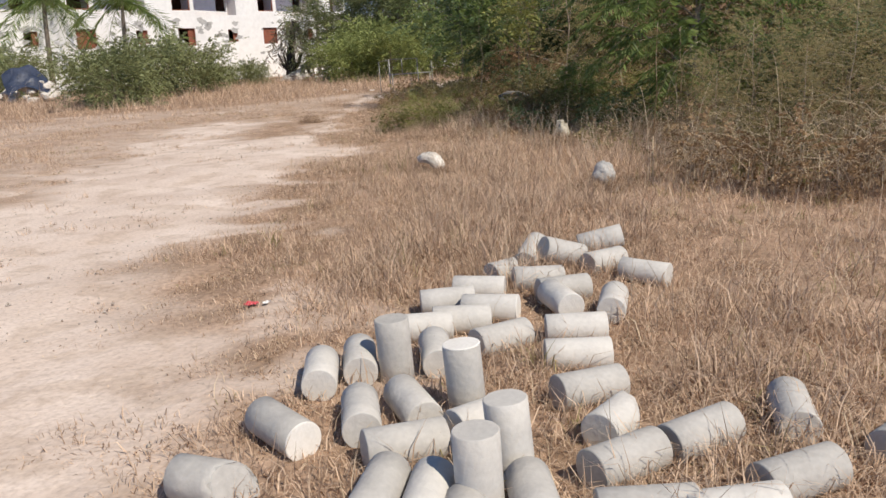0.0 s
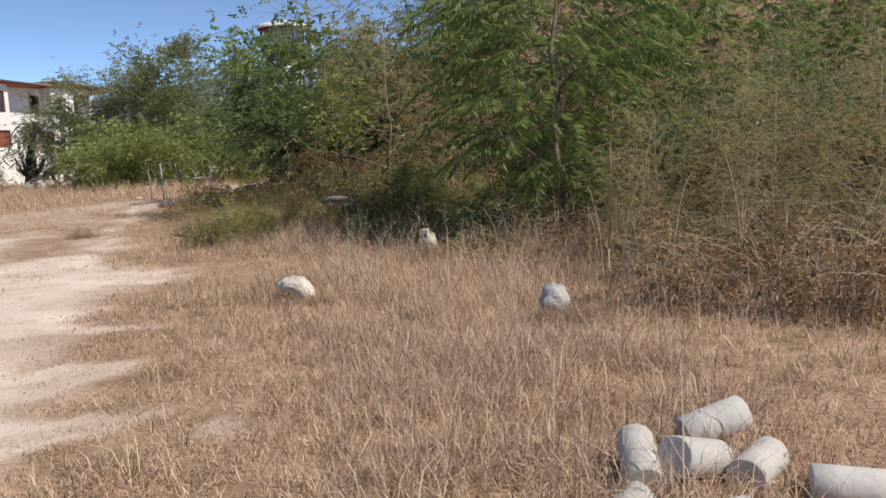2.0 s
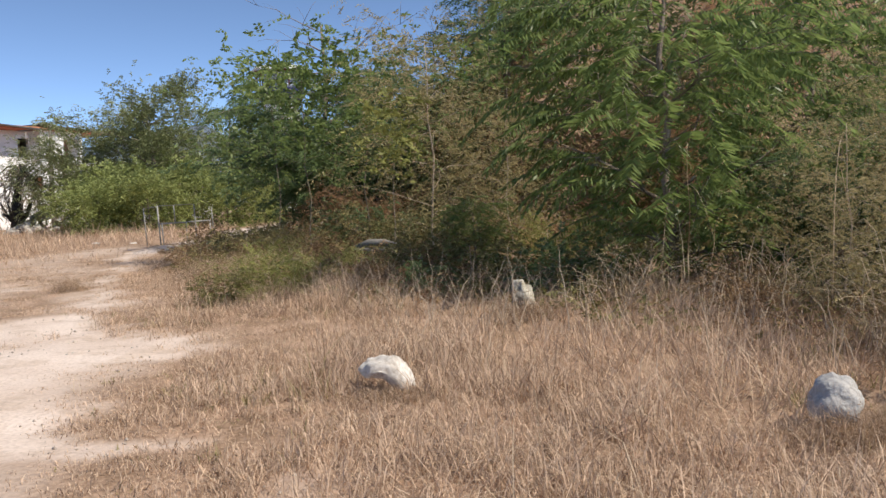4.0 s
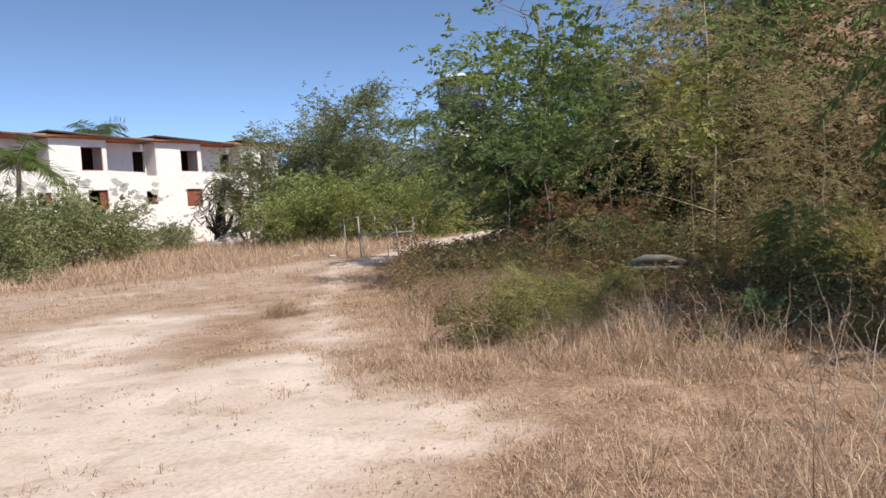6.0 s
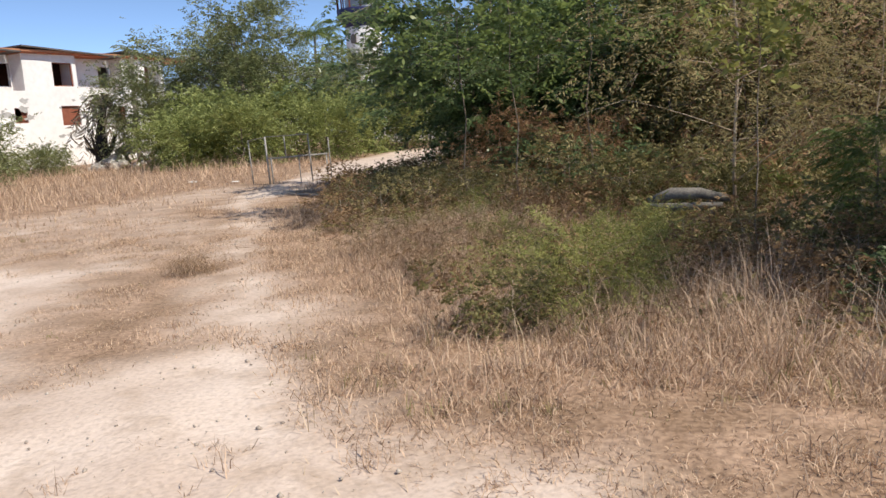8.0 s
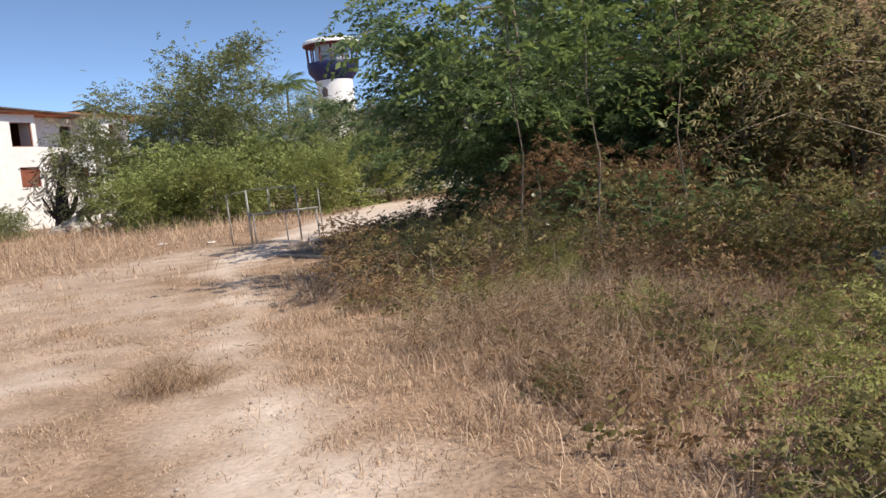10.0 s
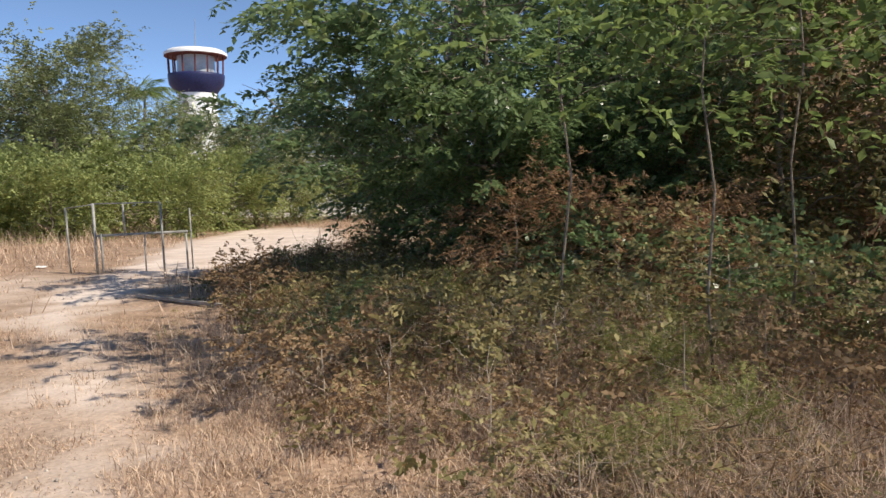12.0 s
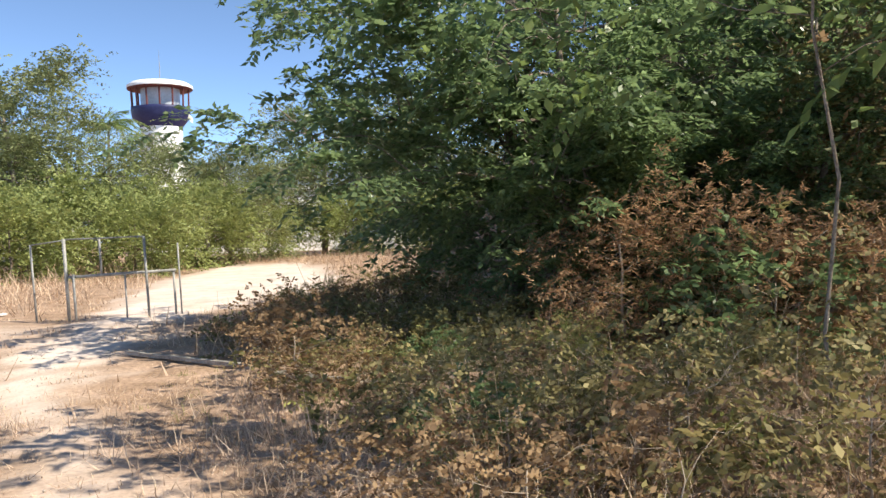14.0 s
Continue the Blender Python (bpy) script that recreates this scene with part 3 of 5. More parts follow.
for x, y, k, s in ((-2.3, 15.95, 3, 0.66), (-2.05, 16.2, 3, 0.42), (-2.75, 15.65, 0, 0.5), (-2.2, 16.4, 2, 0.5), (-2.5, 17.6, 3, 0.4), (-3.1, 18.4, 3, 0.4), (-0.5, 16.7, 0, 0.7), (0.1, 17.0, 0, 0.8), (-0.4, 16.1, 1, 0.5), (-5.6, 21.2, 2, 0.6), (-5.2, 20.5, 2, 0.42), (-5.7, 22.5, 1, 0.5), (-6.0, 21.8, 2, 0.5), (-4.2, 19.7, 3, 0.36), (-3.7, 19.9, 3, 0.42), (-6.7, 24.6, 2, 0.7), (-7.0, 26.4, 2, 0.7), (3.4, 10.5, 2, 0.7), (4.4, 10.2, 2, 0.7), (-1.9, 16.9, 3, 0.5), (-1.4, 16.6, 2, 0.5), (-0.9, 16.2, 2, 0.5), (-0.4, 16.8, 2, 0.6), (-0.9, 17.2, 4, 0.5), (-1.5, 18.05, 4, 0.5), (-1.1, 18.1, 2, 0.5), (-1.9, 18.2, 3, 0.45), (-6.2, 24.6, 4, 0.45), (-6.8, 26.4, 1, 0.45),
                   (-6.0, 22.9, 2, 0.35), (-4.5, 20.4, 2, 0.45), (-3.7, 21.0, 3, 0.5), (-5.2, 21.9, 2, 0.5), (-4.7, 22.1, 4, 0.75), (-5.0, 22.9, 0, 0.5),
                   (-4.3, 21.4, 4, 0.7), (-4.1, 23.2, 0, 0.6), (-3.4, 22.2, 4, 0.7), (-5.7, 25.0, 1, 0.45), (-4.9, 24.0, 2, 0.6), (-3.0, 20.6, 2, 0.6), (4.0, 11.6, 4, 0.5), (4.8, 10.8, 2, 0.4), (5.6, 11.6, 4, 0.7), (4.9, 12.6, 2, 0.7),
                   (6.4, 12.4, 4, 1.0), (3.4, 12.4, 4, 0.6), (5.8, 13.8, 4, 1.2), (4.2, 13.8, 0, 0.9), (2.6, 13.4, 2, 0.5), (7.0, 10.8, 2, 0.8),
                   (3.2, 14.8, 4, 0.9), (1.2, 15.8, 1, 0.8), (2.2, 15.4, 4, 0.8),
                   (-3.0, 24.6, 1, 1.2), (-1.8, 23.0, 1, 1.1), (-0.4, 22.4, 0, 1.0), (-2.6, 22.8, 4, 1.0), (-1.6, 21.6, 0, 0.9)):
    tagged(place(shrubs[k], x, y, s, x * 57 % 360), group="scrub beside the track")


def undergrowth(name, seed, n, leaf, width, pairs, mat, label, level, far=4.5, near_level=0.14):
    """A low bumpy cover of leafy sprays inside the scrub."""
    rng = np.random.default_rng(seed)
    x, y = rng.uniform(-9, 8, n * 6), rng.uniform(9, 34, n * 6)
    d = inside(SCRUB, x, y)
    lump_ = noise2(x, y, 0.9, seed) * 0.6 + noise2(x, y, 2.4, seed + 1) * 0.4
    keep = (d > -0.25 + 0.5 * noise2(x, y, 1.5, 31)) & (d < far) & (lump_ > level + 0.04 + np.where(y < 20, near_level, 0.11)) & (noise2(x, y, 3.3, seed + 3) > 0.36) & (rng.uniform(0, 1, n * 6) < np.where(y > 20, 1.0, 0.55))
    x, y, d, lump_ = (q[keep][:n] for q in (x, y, d, lump_))
    k = len(x)
    top = (0.06 + np.where(y < 19, 0.45, 0.62) * (lump_ - 0.3) * (0.5 + noise2(x, y, 3.3, seed + 3))) * np.clip(0.45 + d * 0.45, 0.3, 1.15)
    z = height(x, y) + np.maximum(top, 0.08) * rng.uniform(0.35, 1.0, k)
    way = unit(rng.normal(0, 0.7, (k, 3)) + [0.2, -0.2, 0.55])
    v, f = leaflets(rng, np.stack([x, y, z], axis=-1), way, rng.uniform(0.10, 0.26, k), rng.uniform(0.2, 0.8, k), pairs, leaf, width)
    v[:, 2] = np.maximum(v[:, 2], 0.0)
    tagged(raw(name, v, f, mat), label, "undergrowth", kind="stuff")


undergrowth("olive_undergrowth", 51, 6500, 0.055, 0.28, 4, M_leafolive, "low yellowing olive-green undergrowth", 0.36)
undergrowth("brown_undergrowth", 54, 8500, 0.045, 0.28, 4, M_leafbrown, "low withered brown undergrowth", 0.42, near_level=-0.04)
undergrowth("yellow_undergrowth", 60, 3200, 0.045, 0.26, 4, M_leafyellow, "low tangle of yellowing leaves over dry grass", 0.40, near_level=0.03)
undergrowth("green_undergrowth", 57, 1500, 0.05, 0.20, 5, M_leaflime, "low bright-green undergrowth", 0.52)

sprout = tree("vine_sprig", 67, 0.62, 0.42, 6, 0.006, 16, 5, 0.042, 0.26, M_leafyellow, M_twig, "vine sprig with large drooping yellow-green leaves",
              stalk=0.24, droop=0.9, fork=0.3, sub=2, scatter=0.06, category="vine", low=0.25)
for x, y, size, turn in ((-4.74, 20.1, 1.0, 0), (-4.3, 20.9, 1.1, 80), (-5.2, 20.9, 0.9, 200), (-3.7, 20.6, 1.0, 300), (-4.9, 21.8, 1.0, 140), (-3.9, 21.6, 1.1, 30), (-5.5, 21.9, 0.8, 250),
                         (-3.1, 21.0, 1.1, 110), (-5.0, 22.9, 0.9, 330), (-4.2, 22.8, 1.0, 60), (-2.1, 17.0, 0.7, 20), (-1.2, 17.0, 0.8, 220), (-5.9, 22.9, 0.8, 160)):
    tagged(place(sprout, x, y, size, turn), group="vine sprigs in the scrub")


def bank_scrub(name, seed, n, leaf, width, pairs, mat, label, level):
    """Tangled scrub that covers the bank behind the trees."""
    rng = np.random.default_rng(seed)
    x, y = rng.uniform(-1, 18, n * 3), rng.uniform(17, 37, n * 3)
    lump_ = noise2(x, y, 0.45, seed) * 0.55 + noise2(x, y, 1.2, seed + 1) * 0.45
    keep = (0.25 * (x - 3.0) + 0.95 * (y - 23.0) > -2.0) & (lump_ > level)
    x, y, lump_ = (q[keep][:n] for q in (x, y, lump_))
    k = len(x)
    z = height(x, y) + 0.1 + 2.2 * np.clip(lump_ - level + 0.05, 0, 1) * rng.uniform(0.3, 1, k)
    v, f = leaflets(rng, np.stack([x, y, z], axis=-1), unit(rng.normal(0, 0.7, (k, 3)) + [-0.1, -0.4, 0.5]), rng.uniform(0.2, 0.45, k), rng.uniform(0.2, 0.8, k), pairs, leaf, width)
    tagged(raw(name, v, f, mat), label, "scrub", kind="stuff")


bank_scrub("olive_bank_scrub", 91, 7000, 0.10, 0.26, 5, M_leafolive, "tangled olive-green scrub covering the bank", 0.42)
bank_scrub("green_bank_scrub", 94, 5000, 0.11, 0.24, 5, M_leaffeather, "green leafy scrub on the bank", 0.5)
bank_scrub("brown_bank_scrub", 97, 5500, 0.09, 0.22, 5, M_leafrust, "dead red-brown scrub on the bank", 0.42)

# trees and bushes far behind the gate
bushy = tree("leafy_bush", 71, 2.6, 2.4, 16, 0.06, 1700, 4, 0.14, 0.28, M_leafbank, M_bark, "sprawling light-green bush behind the dry grass",
             stalk=0.5, droop=0.4, fork=0.0, sub=5, scatter=0.35, category="bush")
for x, y, s, a in ((-20.8, 45.5, 1.1, 0), (-19.5, 43.5, 1.0, 70), (-17.5, 44.5, 1.2, 140), (-14.6, 47.5, 1.2, 200), (-20.4, 47.5, 1.5, 260),
                   (-17, 50, 1.6, 310), (-13.5, 54, 1.5, 30), (-12.5, 62, 1.4, 110), (-8, 66, 1.5, 170), (-3, 62, 1.7, 220)):
    tagged(place(bushy, x, y, s * 0.72, a), group="bushes behind the gate")
dusty = tree("dusty_bush", 72, 1.9, 2.2, 16, 0.05, 1500, 4, 0.115, 0.30, M_leafgrey, M_bark, "dusty grey-green bush in front of the white building",
             stalk=0.42, droop=0.4, fork=0.0, sub=5, scatter=0.32, category="bush")
for x, y, s, a in ((-19.5, 25.5, 1.0, 0), (-21.5, 27.5, 1.15, 60), (-23.5, 30.5, 1.25, 130), (-24.5, 34, 1.3, 200), (-26, 37.5, 1.3, 250), (-28, 41.5, 1.3, 300),
                   (-31, 44.5, 1.2, 170), (-36, 33, 1.3, 200), (-40, 38, 1.4, 20), (-34, 25, 1.3, 110), (-27.8, 45.4, 1.25, 15), (-29.6, 46.4, 1.3, 145)):
    tagged(place(dusty, x, y, s * (0.74 if y < 40 else 0.40), a), group="bushes before the building")
greytree = tree("spreading_tree", 73, 8.0, 4.6, 20, 0.22, 6500, 4, 0.14, 0.27, M_leafgrey, M_bark, "tall grey-green spreading tree with open top branches",
                stalk=0.6, droop=0.5, fork=0.12, sub=7, scatter=0.45, lean=(-0.8, 0))
place(greytree, -20.4, 52.5, 0.93)
place(greytree, -25.2, 51.0, 0.6, 80)
place(greytree, -17.2, 63.0, 0.72, 120)
place(greytree, -13.2, 58.0, 0.6, 320)
place(greytree, -24.0, 57.0, 0.75, 200)
place(greytree, -9.5, 70.0, 1.0, 260)
place(greytree, -2, 74.0, 1.1, 30)


def palm(name, seed, trunk_h, fronds, size, label, mat=M_leaffeather, bark=M_bark, lean=0.3):
    """A palm: curved trunk and arching fronds with paired leaflets."""
    rng = np.random.default_rng(seed)
    root = empty(name, 0, 0)
    bm = bmesh.new()
    pts = [(lean * (i / 6) ** 2, 0, trunk_h * i / 6) for i in range(7)]
    tube(bm, pts, [0.17 - 0.07 * i / 6 for i in range(7)], 8)
    part("trunk", bm, bark, root, smooth=True)
    top = np.array([lean, 0, trunk_h])
    for k in range(fronds):
        ang, up = k * 2.4 + rng.uniform(-0.2, 0.2), rng.uniform(-0.25, 1.0)
        way = unit(np.array([[math.cos(ang), math.sin(ang), up]]))
        L = size * rng.uniform(0.85, 1.15)
        v, f = leaflets(rng, top[None], way, np.array([L]), np.array([0.45 + 0.4 * (1 - up)]), 36, size * 0.30, 0.032, jitter=0.12, hang=0.7)
        bm = bmesh.new()
        line = [top + way[0] * L * s + np.array([0, 0, -1]) * (0.45 + 0.4 * (1 - up)) * s * s * L for s in np.linspace(0, 1, 6)]
        tube(bm, line, [0.03, 0.026, 0.021, 0.016, 0.011, 0.005], 4)
        rib = part("frond", bm, mat, root)
        raw("leaflet", v, f, mat, rib)
    return tagged(root, label, "palm")


pl = palm("palm", 81, 5.6, 16, 3.2, "green palm tree in front of the white building")
place(pl, -36.2, 43.3)
place(pl, -41.0, 41.5, 1.1, 100)
place(pl, -46.5, 47.0, 1.2, 220)
cp = palm("coconut_palm", 82, 11.2, 16, 3.6, "tall coconut palm behind the roof")
place(cp, -57, 73.6)
place(cp, -24.0, 74.0, 0.82, 60)
sp = palm("palm", 83, 6.8, 9, 1.3, "small palm beside the white building", bark=M_barkpale, mat=M_leafgrey)
place(sp, -29.2, 55.5)


# ---- the white apartment building ----
UX, UY = 0.278, 0.9605              # along the front
FX, FY = -41.40, 62.14              # corner of one unit
UNIT = 8.7


def front_wall(bm, u0, u1, z0, z1, holes, y=0.0, thick=0.25):
    """A wall in the plane y with openings (u0, z0, u1, z1) that go through it."""
    us = sorted({u0, u1, *[h[0] for h in holes], *[h[2] for h in holes]})
    zs = sorted({z0, z1, *[h[1] for h in holes], *[h[3] for h in holes]})

    def open_at(i, j):
        if not (0 <= i < len(us) - 1 and 0 <= j < len(zs) - 1):
            return True
        c, d = (us[i] + us[i + 1]) / 2, (zs[j] + zs[j + 1]) / 2
        return any(h[0] < c < h[2] and h[1] < d < h[3] for h in holes)

    def quad(*pts):
        bm.faces.new([bm.verts.new(q) for q in pts])
    for i in range(len(us) - 1):
        for j in range(len(zs) - 1):
            if open_at(i, j):
                continue
            a, b, c, d = us[i], us[i + 1], zs[j], zs[j + 1]
            quad((a, y, c), (b, y, c), (b, y, d), (a, y, d))
            quad((a, y + thick, c), (a, y + thick, d), (b, y + thick, d), (b, y + thick, c))
            if open_at(i - 1, j):
                quad((a, y, c), (a, y, d), (a, y + thick, d), (a, y + thick, c))
            if open_at(i + 1, j):
                quad((b, y, c), (b, y + thick, c), (b, y + thick, d), (b, y, d))
            if open_at(i, j - 1):
                quad((a, y, c), (a, y + thick, c), (b, y + thick, c), (b, y, c))
            if open_at(i, j + 1):
                quad((a, y, d), (b, y, d), (b, y + thick, d), (a, y + thick, d))


def apartment_building():
    root = new("apartment_building")
    root.matrix_basis = Matrix(((UX, -UY, 0, FX), (UY, UX, 0, FY), (0, 0, 1, 0), (0, 0, 0, 1)))
    first, last = -4, 1
    low, high = first * UNIT, last * UNIT + 2.2
    holes = []
    for k in range(first, last + 1):
        o = k * UNIT
        holes += [(o + 2.75, 3.0, o + 4.35, 4.42), (o + 7.65, 3.25, o + 8.65, 4.3)]
    bm = bmesh.new()
    front_wall(bm, low, high, -0.2, 5.5, [h for h in holes if h[2] < high])
    part("lower_wall", bm, M_whitewall, root)
    bm = bmesh.new()
    box(bm, low, 0.26, 5.2, high, 9.0, 5.45)
    box(bm, low, 0.26, -0.2, high, 9.0, 0.0)
    part("floor_slab", bm, M_room, root)
    bm = bmesh.new()
    box(bm, low, 9.0, -0.2, high, 9.25, 8.6)
    part("rear_wall", bm, M_whitewall, root)
    for u in (low, high):
        bm = bmesh.new()
        box(bm, u - 0.12, 0.26, -0.2, u + 0.12, 9.0, 8.2)
        part("end_wall", bm, M_whitewall, root)
    for k in range(first, last + 1):
        o = k * UNIT
        bm = bmesh.new()
        front_wall(bm, o, o + 4.45, 5.5, 8.2, [(o + 2.4, 5.85, o + 4.1, 7.56)])
        box(bm, o, 0.25, 5.5, o + 0.2, 1.5, 8.1)
        box(bm, o + 4.25, 0.25, 5.5, o + 4.45, 1.5, 8.1)
        part("bay_wall", bm, M_whitewall, root)
        if k < last:
            bm = bmesh.new()
            front_wall(bm, o + 4.45, o + UNIT, 5.5, 8.1, [(o + 7.55, 5.9, o + 8.62, 7.5)], y=1.3)
            part("set_back_wall", bm, M_whitewall, root)
        bm = bmesh.new()
        box(bm, o + 0.25, 4.8, -0.1, o + UNIT - 0.25, 5.0, 8.0)
        part("room_wall", bm, M_room, root)
        # roof of one unit, falling along the row
        bm = bmesh.new()
        box(bm, o - 0.35, -0.7, 8.5, o + UNIT - 0.4, 9.6, 8.6)
        for v in bm.verts:
            if v.co.x > o + 4:
                v.co.z -= 0.42
        part("roof", bm, M_roofdark, root)
        bm = bmesh.new()
        box(bm, o - 0.3, -0.5, 8.2, o + UNIT - 0.35, -0.4, 8.34)
        part("fascia", bm, M_orange, root, "faded orange fascia board")
        bm = bmesh.new()
        box(bm, o - 0.25, -0.38, 8.12, o + UNIT - 0.35, 9.2, 8.2)
        part("eave", bm, M_tile, root)
        for h, shut in (((o + 2.75, 3.0, o + 4.35, 4.42), k % 2 == 0), ((o + 2.4, 5.85, o + 4.1, 7.56), False), ((o + 7.65, 3.25, o + 8.65, 4.3), False)):
            if h[2] > high:
                continue
            fr = bmesh.new()
            for a, b, c, d in ((h[0], h[1], h[0] + 0.07, h[3]), (h[2] - 0.07, h[1], h[2], h[3]), (h[0] + 0.07, h[3] - 0.07, h[2] - 0.07, h[3]),
                               (h[0] + 0.07, h[1], h[2] - 0.07, h[1] + 0.07)):
                box(fr, a, 0.08, b, c, 0.16, d)
            w = part("window", fr, M_shutter, root)
            if h[1] > 5:
                continue
            sh = bmesh.new()
            a = h[0] + 0.08 if shut else h[0] + (h[2] - h[0]) * 0.62
            box(sh, a, 0.17, h[1] + 0.09, h[2] - 0.08, 0.21, h[3] - 0.09)
            part("shutter", sh, M_shutter, w, "red-brown slatted shutter")
    # stains of mould between the storeys
    rng = np.random.default_rng(3)
    for k in range(first, last + 1):
        bm = bmesh.new()
        for _ in range(34):
            u, z, r = k * UNIT + rng.normal(5.8, 1.7), rng.uniform(1.6, 5.0), rng.uniform(0.1, 0.5)
            vs = [bm.verts.new((u + r * math.cos(a) * rng.uniform(0.4, 1.3), -0.006, z + 0.6 * r * math.sin(a) * rng.uniform(0.4, 1.3)))
                  for a in np.linspace(0, 2 * math.pi, 14)[:-1]]
            if u < high - 1:
                bm.faces.new(vs)
        tagged(part("mould_stain", bm, M_stain, root, "grey mould stains on the paint"), kind="stuff")
    tagged(root, "abandoned white two-storey apartment row with empty windows", "building")


apartment_building()


def low_house(x, y, w, d, h, turn):
    root = empty("house", x, y, 0, turn)
    bm = bmesh.new()
    front_wall(bm, -w / 2, w / 2, 0, h, [(-w * 0.35, h * 0.4, -w * 0.2, h * 0.75), (w * 0.1, h * 0.4, w * 0.28, h * 0.75)], y=-d / 2)
    box(bm, -w / 2, -d / 2 + 0.25, 0, -w / 2 + 0.2, d / 2, h)
    box(bm, w / 2 - 0.2, -d / 2 + 0.25, 0, w / 2, d / 2, h)
    box(bm, -w / 2, d / 2, 0, w / 2, d / 2 + 0.2, h)
    part("wall", bm, M_whitewall, root)
    bm = bmesh.new()
    box(bm, -w / 2 - 0.3, -d / 2 - 0.3, h, w / 2 + 0.3, d / 2 + 0.3, h + 0.25)
    part("roof", bm, M_whitewall, root)
    tagged(root, "low white house half hidden behind trees", "house")


low_house(-36, 80, 14, 8, 5.2, 25)
low_house(-15, 88, 12, 8, 5.0, 5)
low_house(-1, 84, 9, 7, 4.4, -5)


# ---- the lookout tower ----
def tower(x, y):
    root = empty("lookout_tower", x, y)

    def lathe(name, rows, mat, label="", seg=32):
        a = np.linspace(0, 2 * math.pi, seg, endpoint=False)
        v = np.concatenate([np.stack([r * np.cos(a), r * np.sin(a), np.full(seg, z)], axis=-1) for r, z in rows])
        i = np.arange(seg)
        f = np.concatenate([np.stack([i + k * seg, (i + 1) % seg + k * seg, (i + 1) % seg + (k + 1) * seg, i + (k + 1) * seg], axis=-1)
                            for k in range(len(rows) - 1)])
        return raw(name, v, f, mat, root, label)
    lathe("shaft", [(2.3, 0), (2.1, 13.6)], M_whitewall, "white cylindrical shaft with flaking paint", 28)
    lathe("bowl", [(2.12, 13.2), (2.4, 13.6), (2.9, 14.2), (3.0, 15.0), (3.0, 15.25), (2.85, 15.25), (2.85, 14.6), (0.05, 14.6)], M_navy, "navy-blue gallery")
    lathe("core", [(2.0, 14.6), (2.0, 17.2)], M_glassrail, "pale glazed cabin")
    lathe("soffit", [(0.1, 17.2), (3.3, 17.2), (3.3, 17.3)], M_roofred, "dark red soffit")
    lathe("roof", [(3.32, 17.28), (3.34, 17.55), (2.9, 17.85), (1.2, 18.15), (0.02, 18.25)], M_whitewall, "white domed roof")
    for k in range(14):
        a = 2 * math.pi * k / 14
        bm = bmesh.new()
        tube(bm, [(2.88 * math.cos(a), 2.88 * math.sin(a), 15.2), (2.95 * math.cos(a), 2.95 * math.sin(a), 17.25)], [0.09, 0.09], 6)
        part("post", bm, M_roofred, root)
    bm = bmesh.new()
    tube(bm, [(0, 0, 18.2), (0.05, 0, 19.6), (0.02, 0, 21.4)], [0.05, 0.035, 0.015], 5)
    part("antenna", bm, M_steel, root)
    for k, (a, z) in enumerate(((-1.9, 11.3), (-0.9, 9.0), (-2.4, 7.0))):
        bm = bmesh.new()
        c, s2 = math.cos(a), math.sin(a)
        for w0, w1, z0, z1 in ((-0.35, 0.35, z, z + 1.1),):
            vs = []
            for w, zz in ((w0, z0), (w1, z0), (w1, z1 - 0.3), (0, z1), (w0, z1 - 0.3)):
                vs.append(bm.verts.new((2.24 * c - s2 * w, 2.24 * s2 + c * w, zz)))
            bm.faces.new(vs)
            r = bmesh.ops.extrude_face_region(bm, geom=bm.faces[:])
            bmesh.ops.translate(bm, vec=(-0.3 * c, -0.3 * s2, 0), verts=[q for q in r["geom"] if isinstance(q, bmesh.types.BMVert)])
        part("window", bm, M_roofdark, root)
    tagged(root, "white round lookout tower with navy gallery and domed roof", "tower")


tower(-28.5, 105.6)


# ---- the pipe gate ----
def pipe(bm, a, b, r=0.024):
    tube(bm, [a, b], [r, r], 8)


def gate():
    root = empty("gate_frame", -10.6, 31.4)
    for name, a, b, r in (("post", (-0.85, 0.25, -0.1), (-0.90, 0.25, 1.2), 0.022), ("post", (-0.22, -0.1, -0.1), (-0.26, -0.1, 1.27), 0.034),
                          ("post", (-0.12, -0.1, -0.1), (-0.14, -0.1, 0.72), 0.026),
                          ("post", (0.92, 0.1, -0.1), (0.88, 0.1, 1.27), 0.026), ("post", (1.22, 0.55, -0.1), (1.2, 0.55, 0.72), 0.024),
                          ("post", (1.3, 0.6, -0.1), (1.27, 0.6, 1.15), 0.018),
                          ("upright", (0.22, 0.1, 0.70), (0.2, 0.1, 1.27), 0.024), ("upright", (0.55, 0.2, -0.05), (0.54, 0.2, 0.68), 0.018),
                          ("rail", (-0.22, -0.1, 0.68), (1.24, 0.55, 0.71), 0.028), ("rail", (-0.9, 0.25, 1.19), (-0.25, -0.1, 1.25), 0.012),
                          ("rail", (-0.26, -0.1, 1.26), (0.88, 0.1, 1.27), 0.014)):
        bm = bmesh.new()
        pipe(bm, a, b, r * 0.8)
        part(name, bm, M_steel, root, smooth=True)
    tagged(root, "old galvanised pipe gate frame standing in dry grass", "gate")


gate()


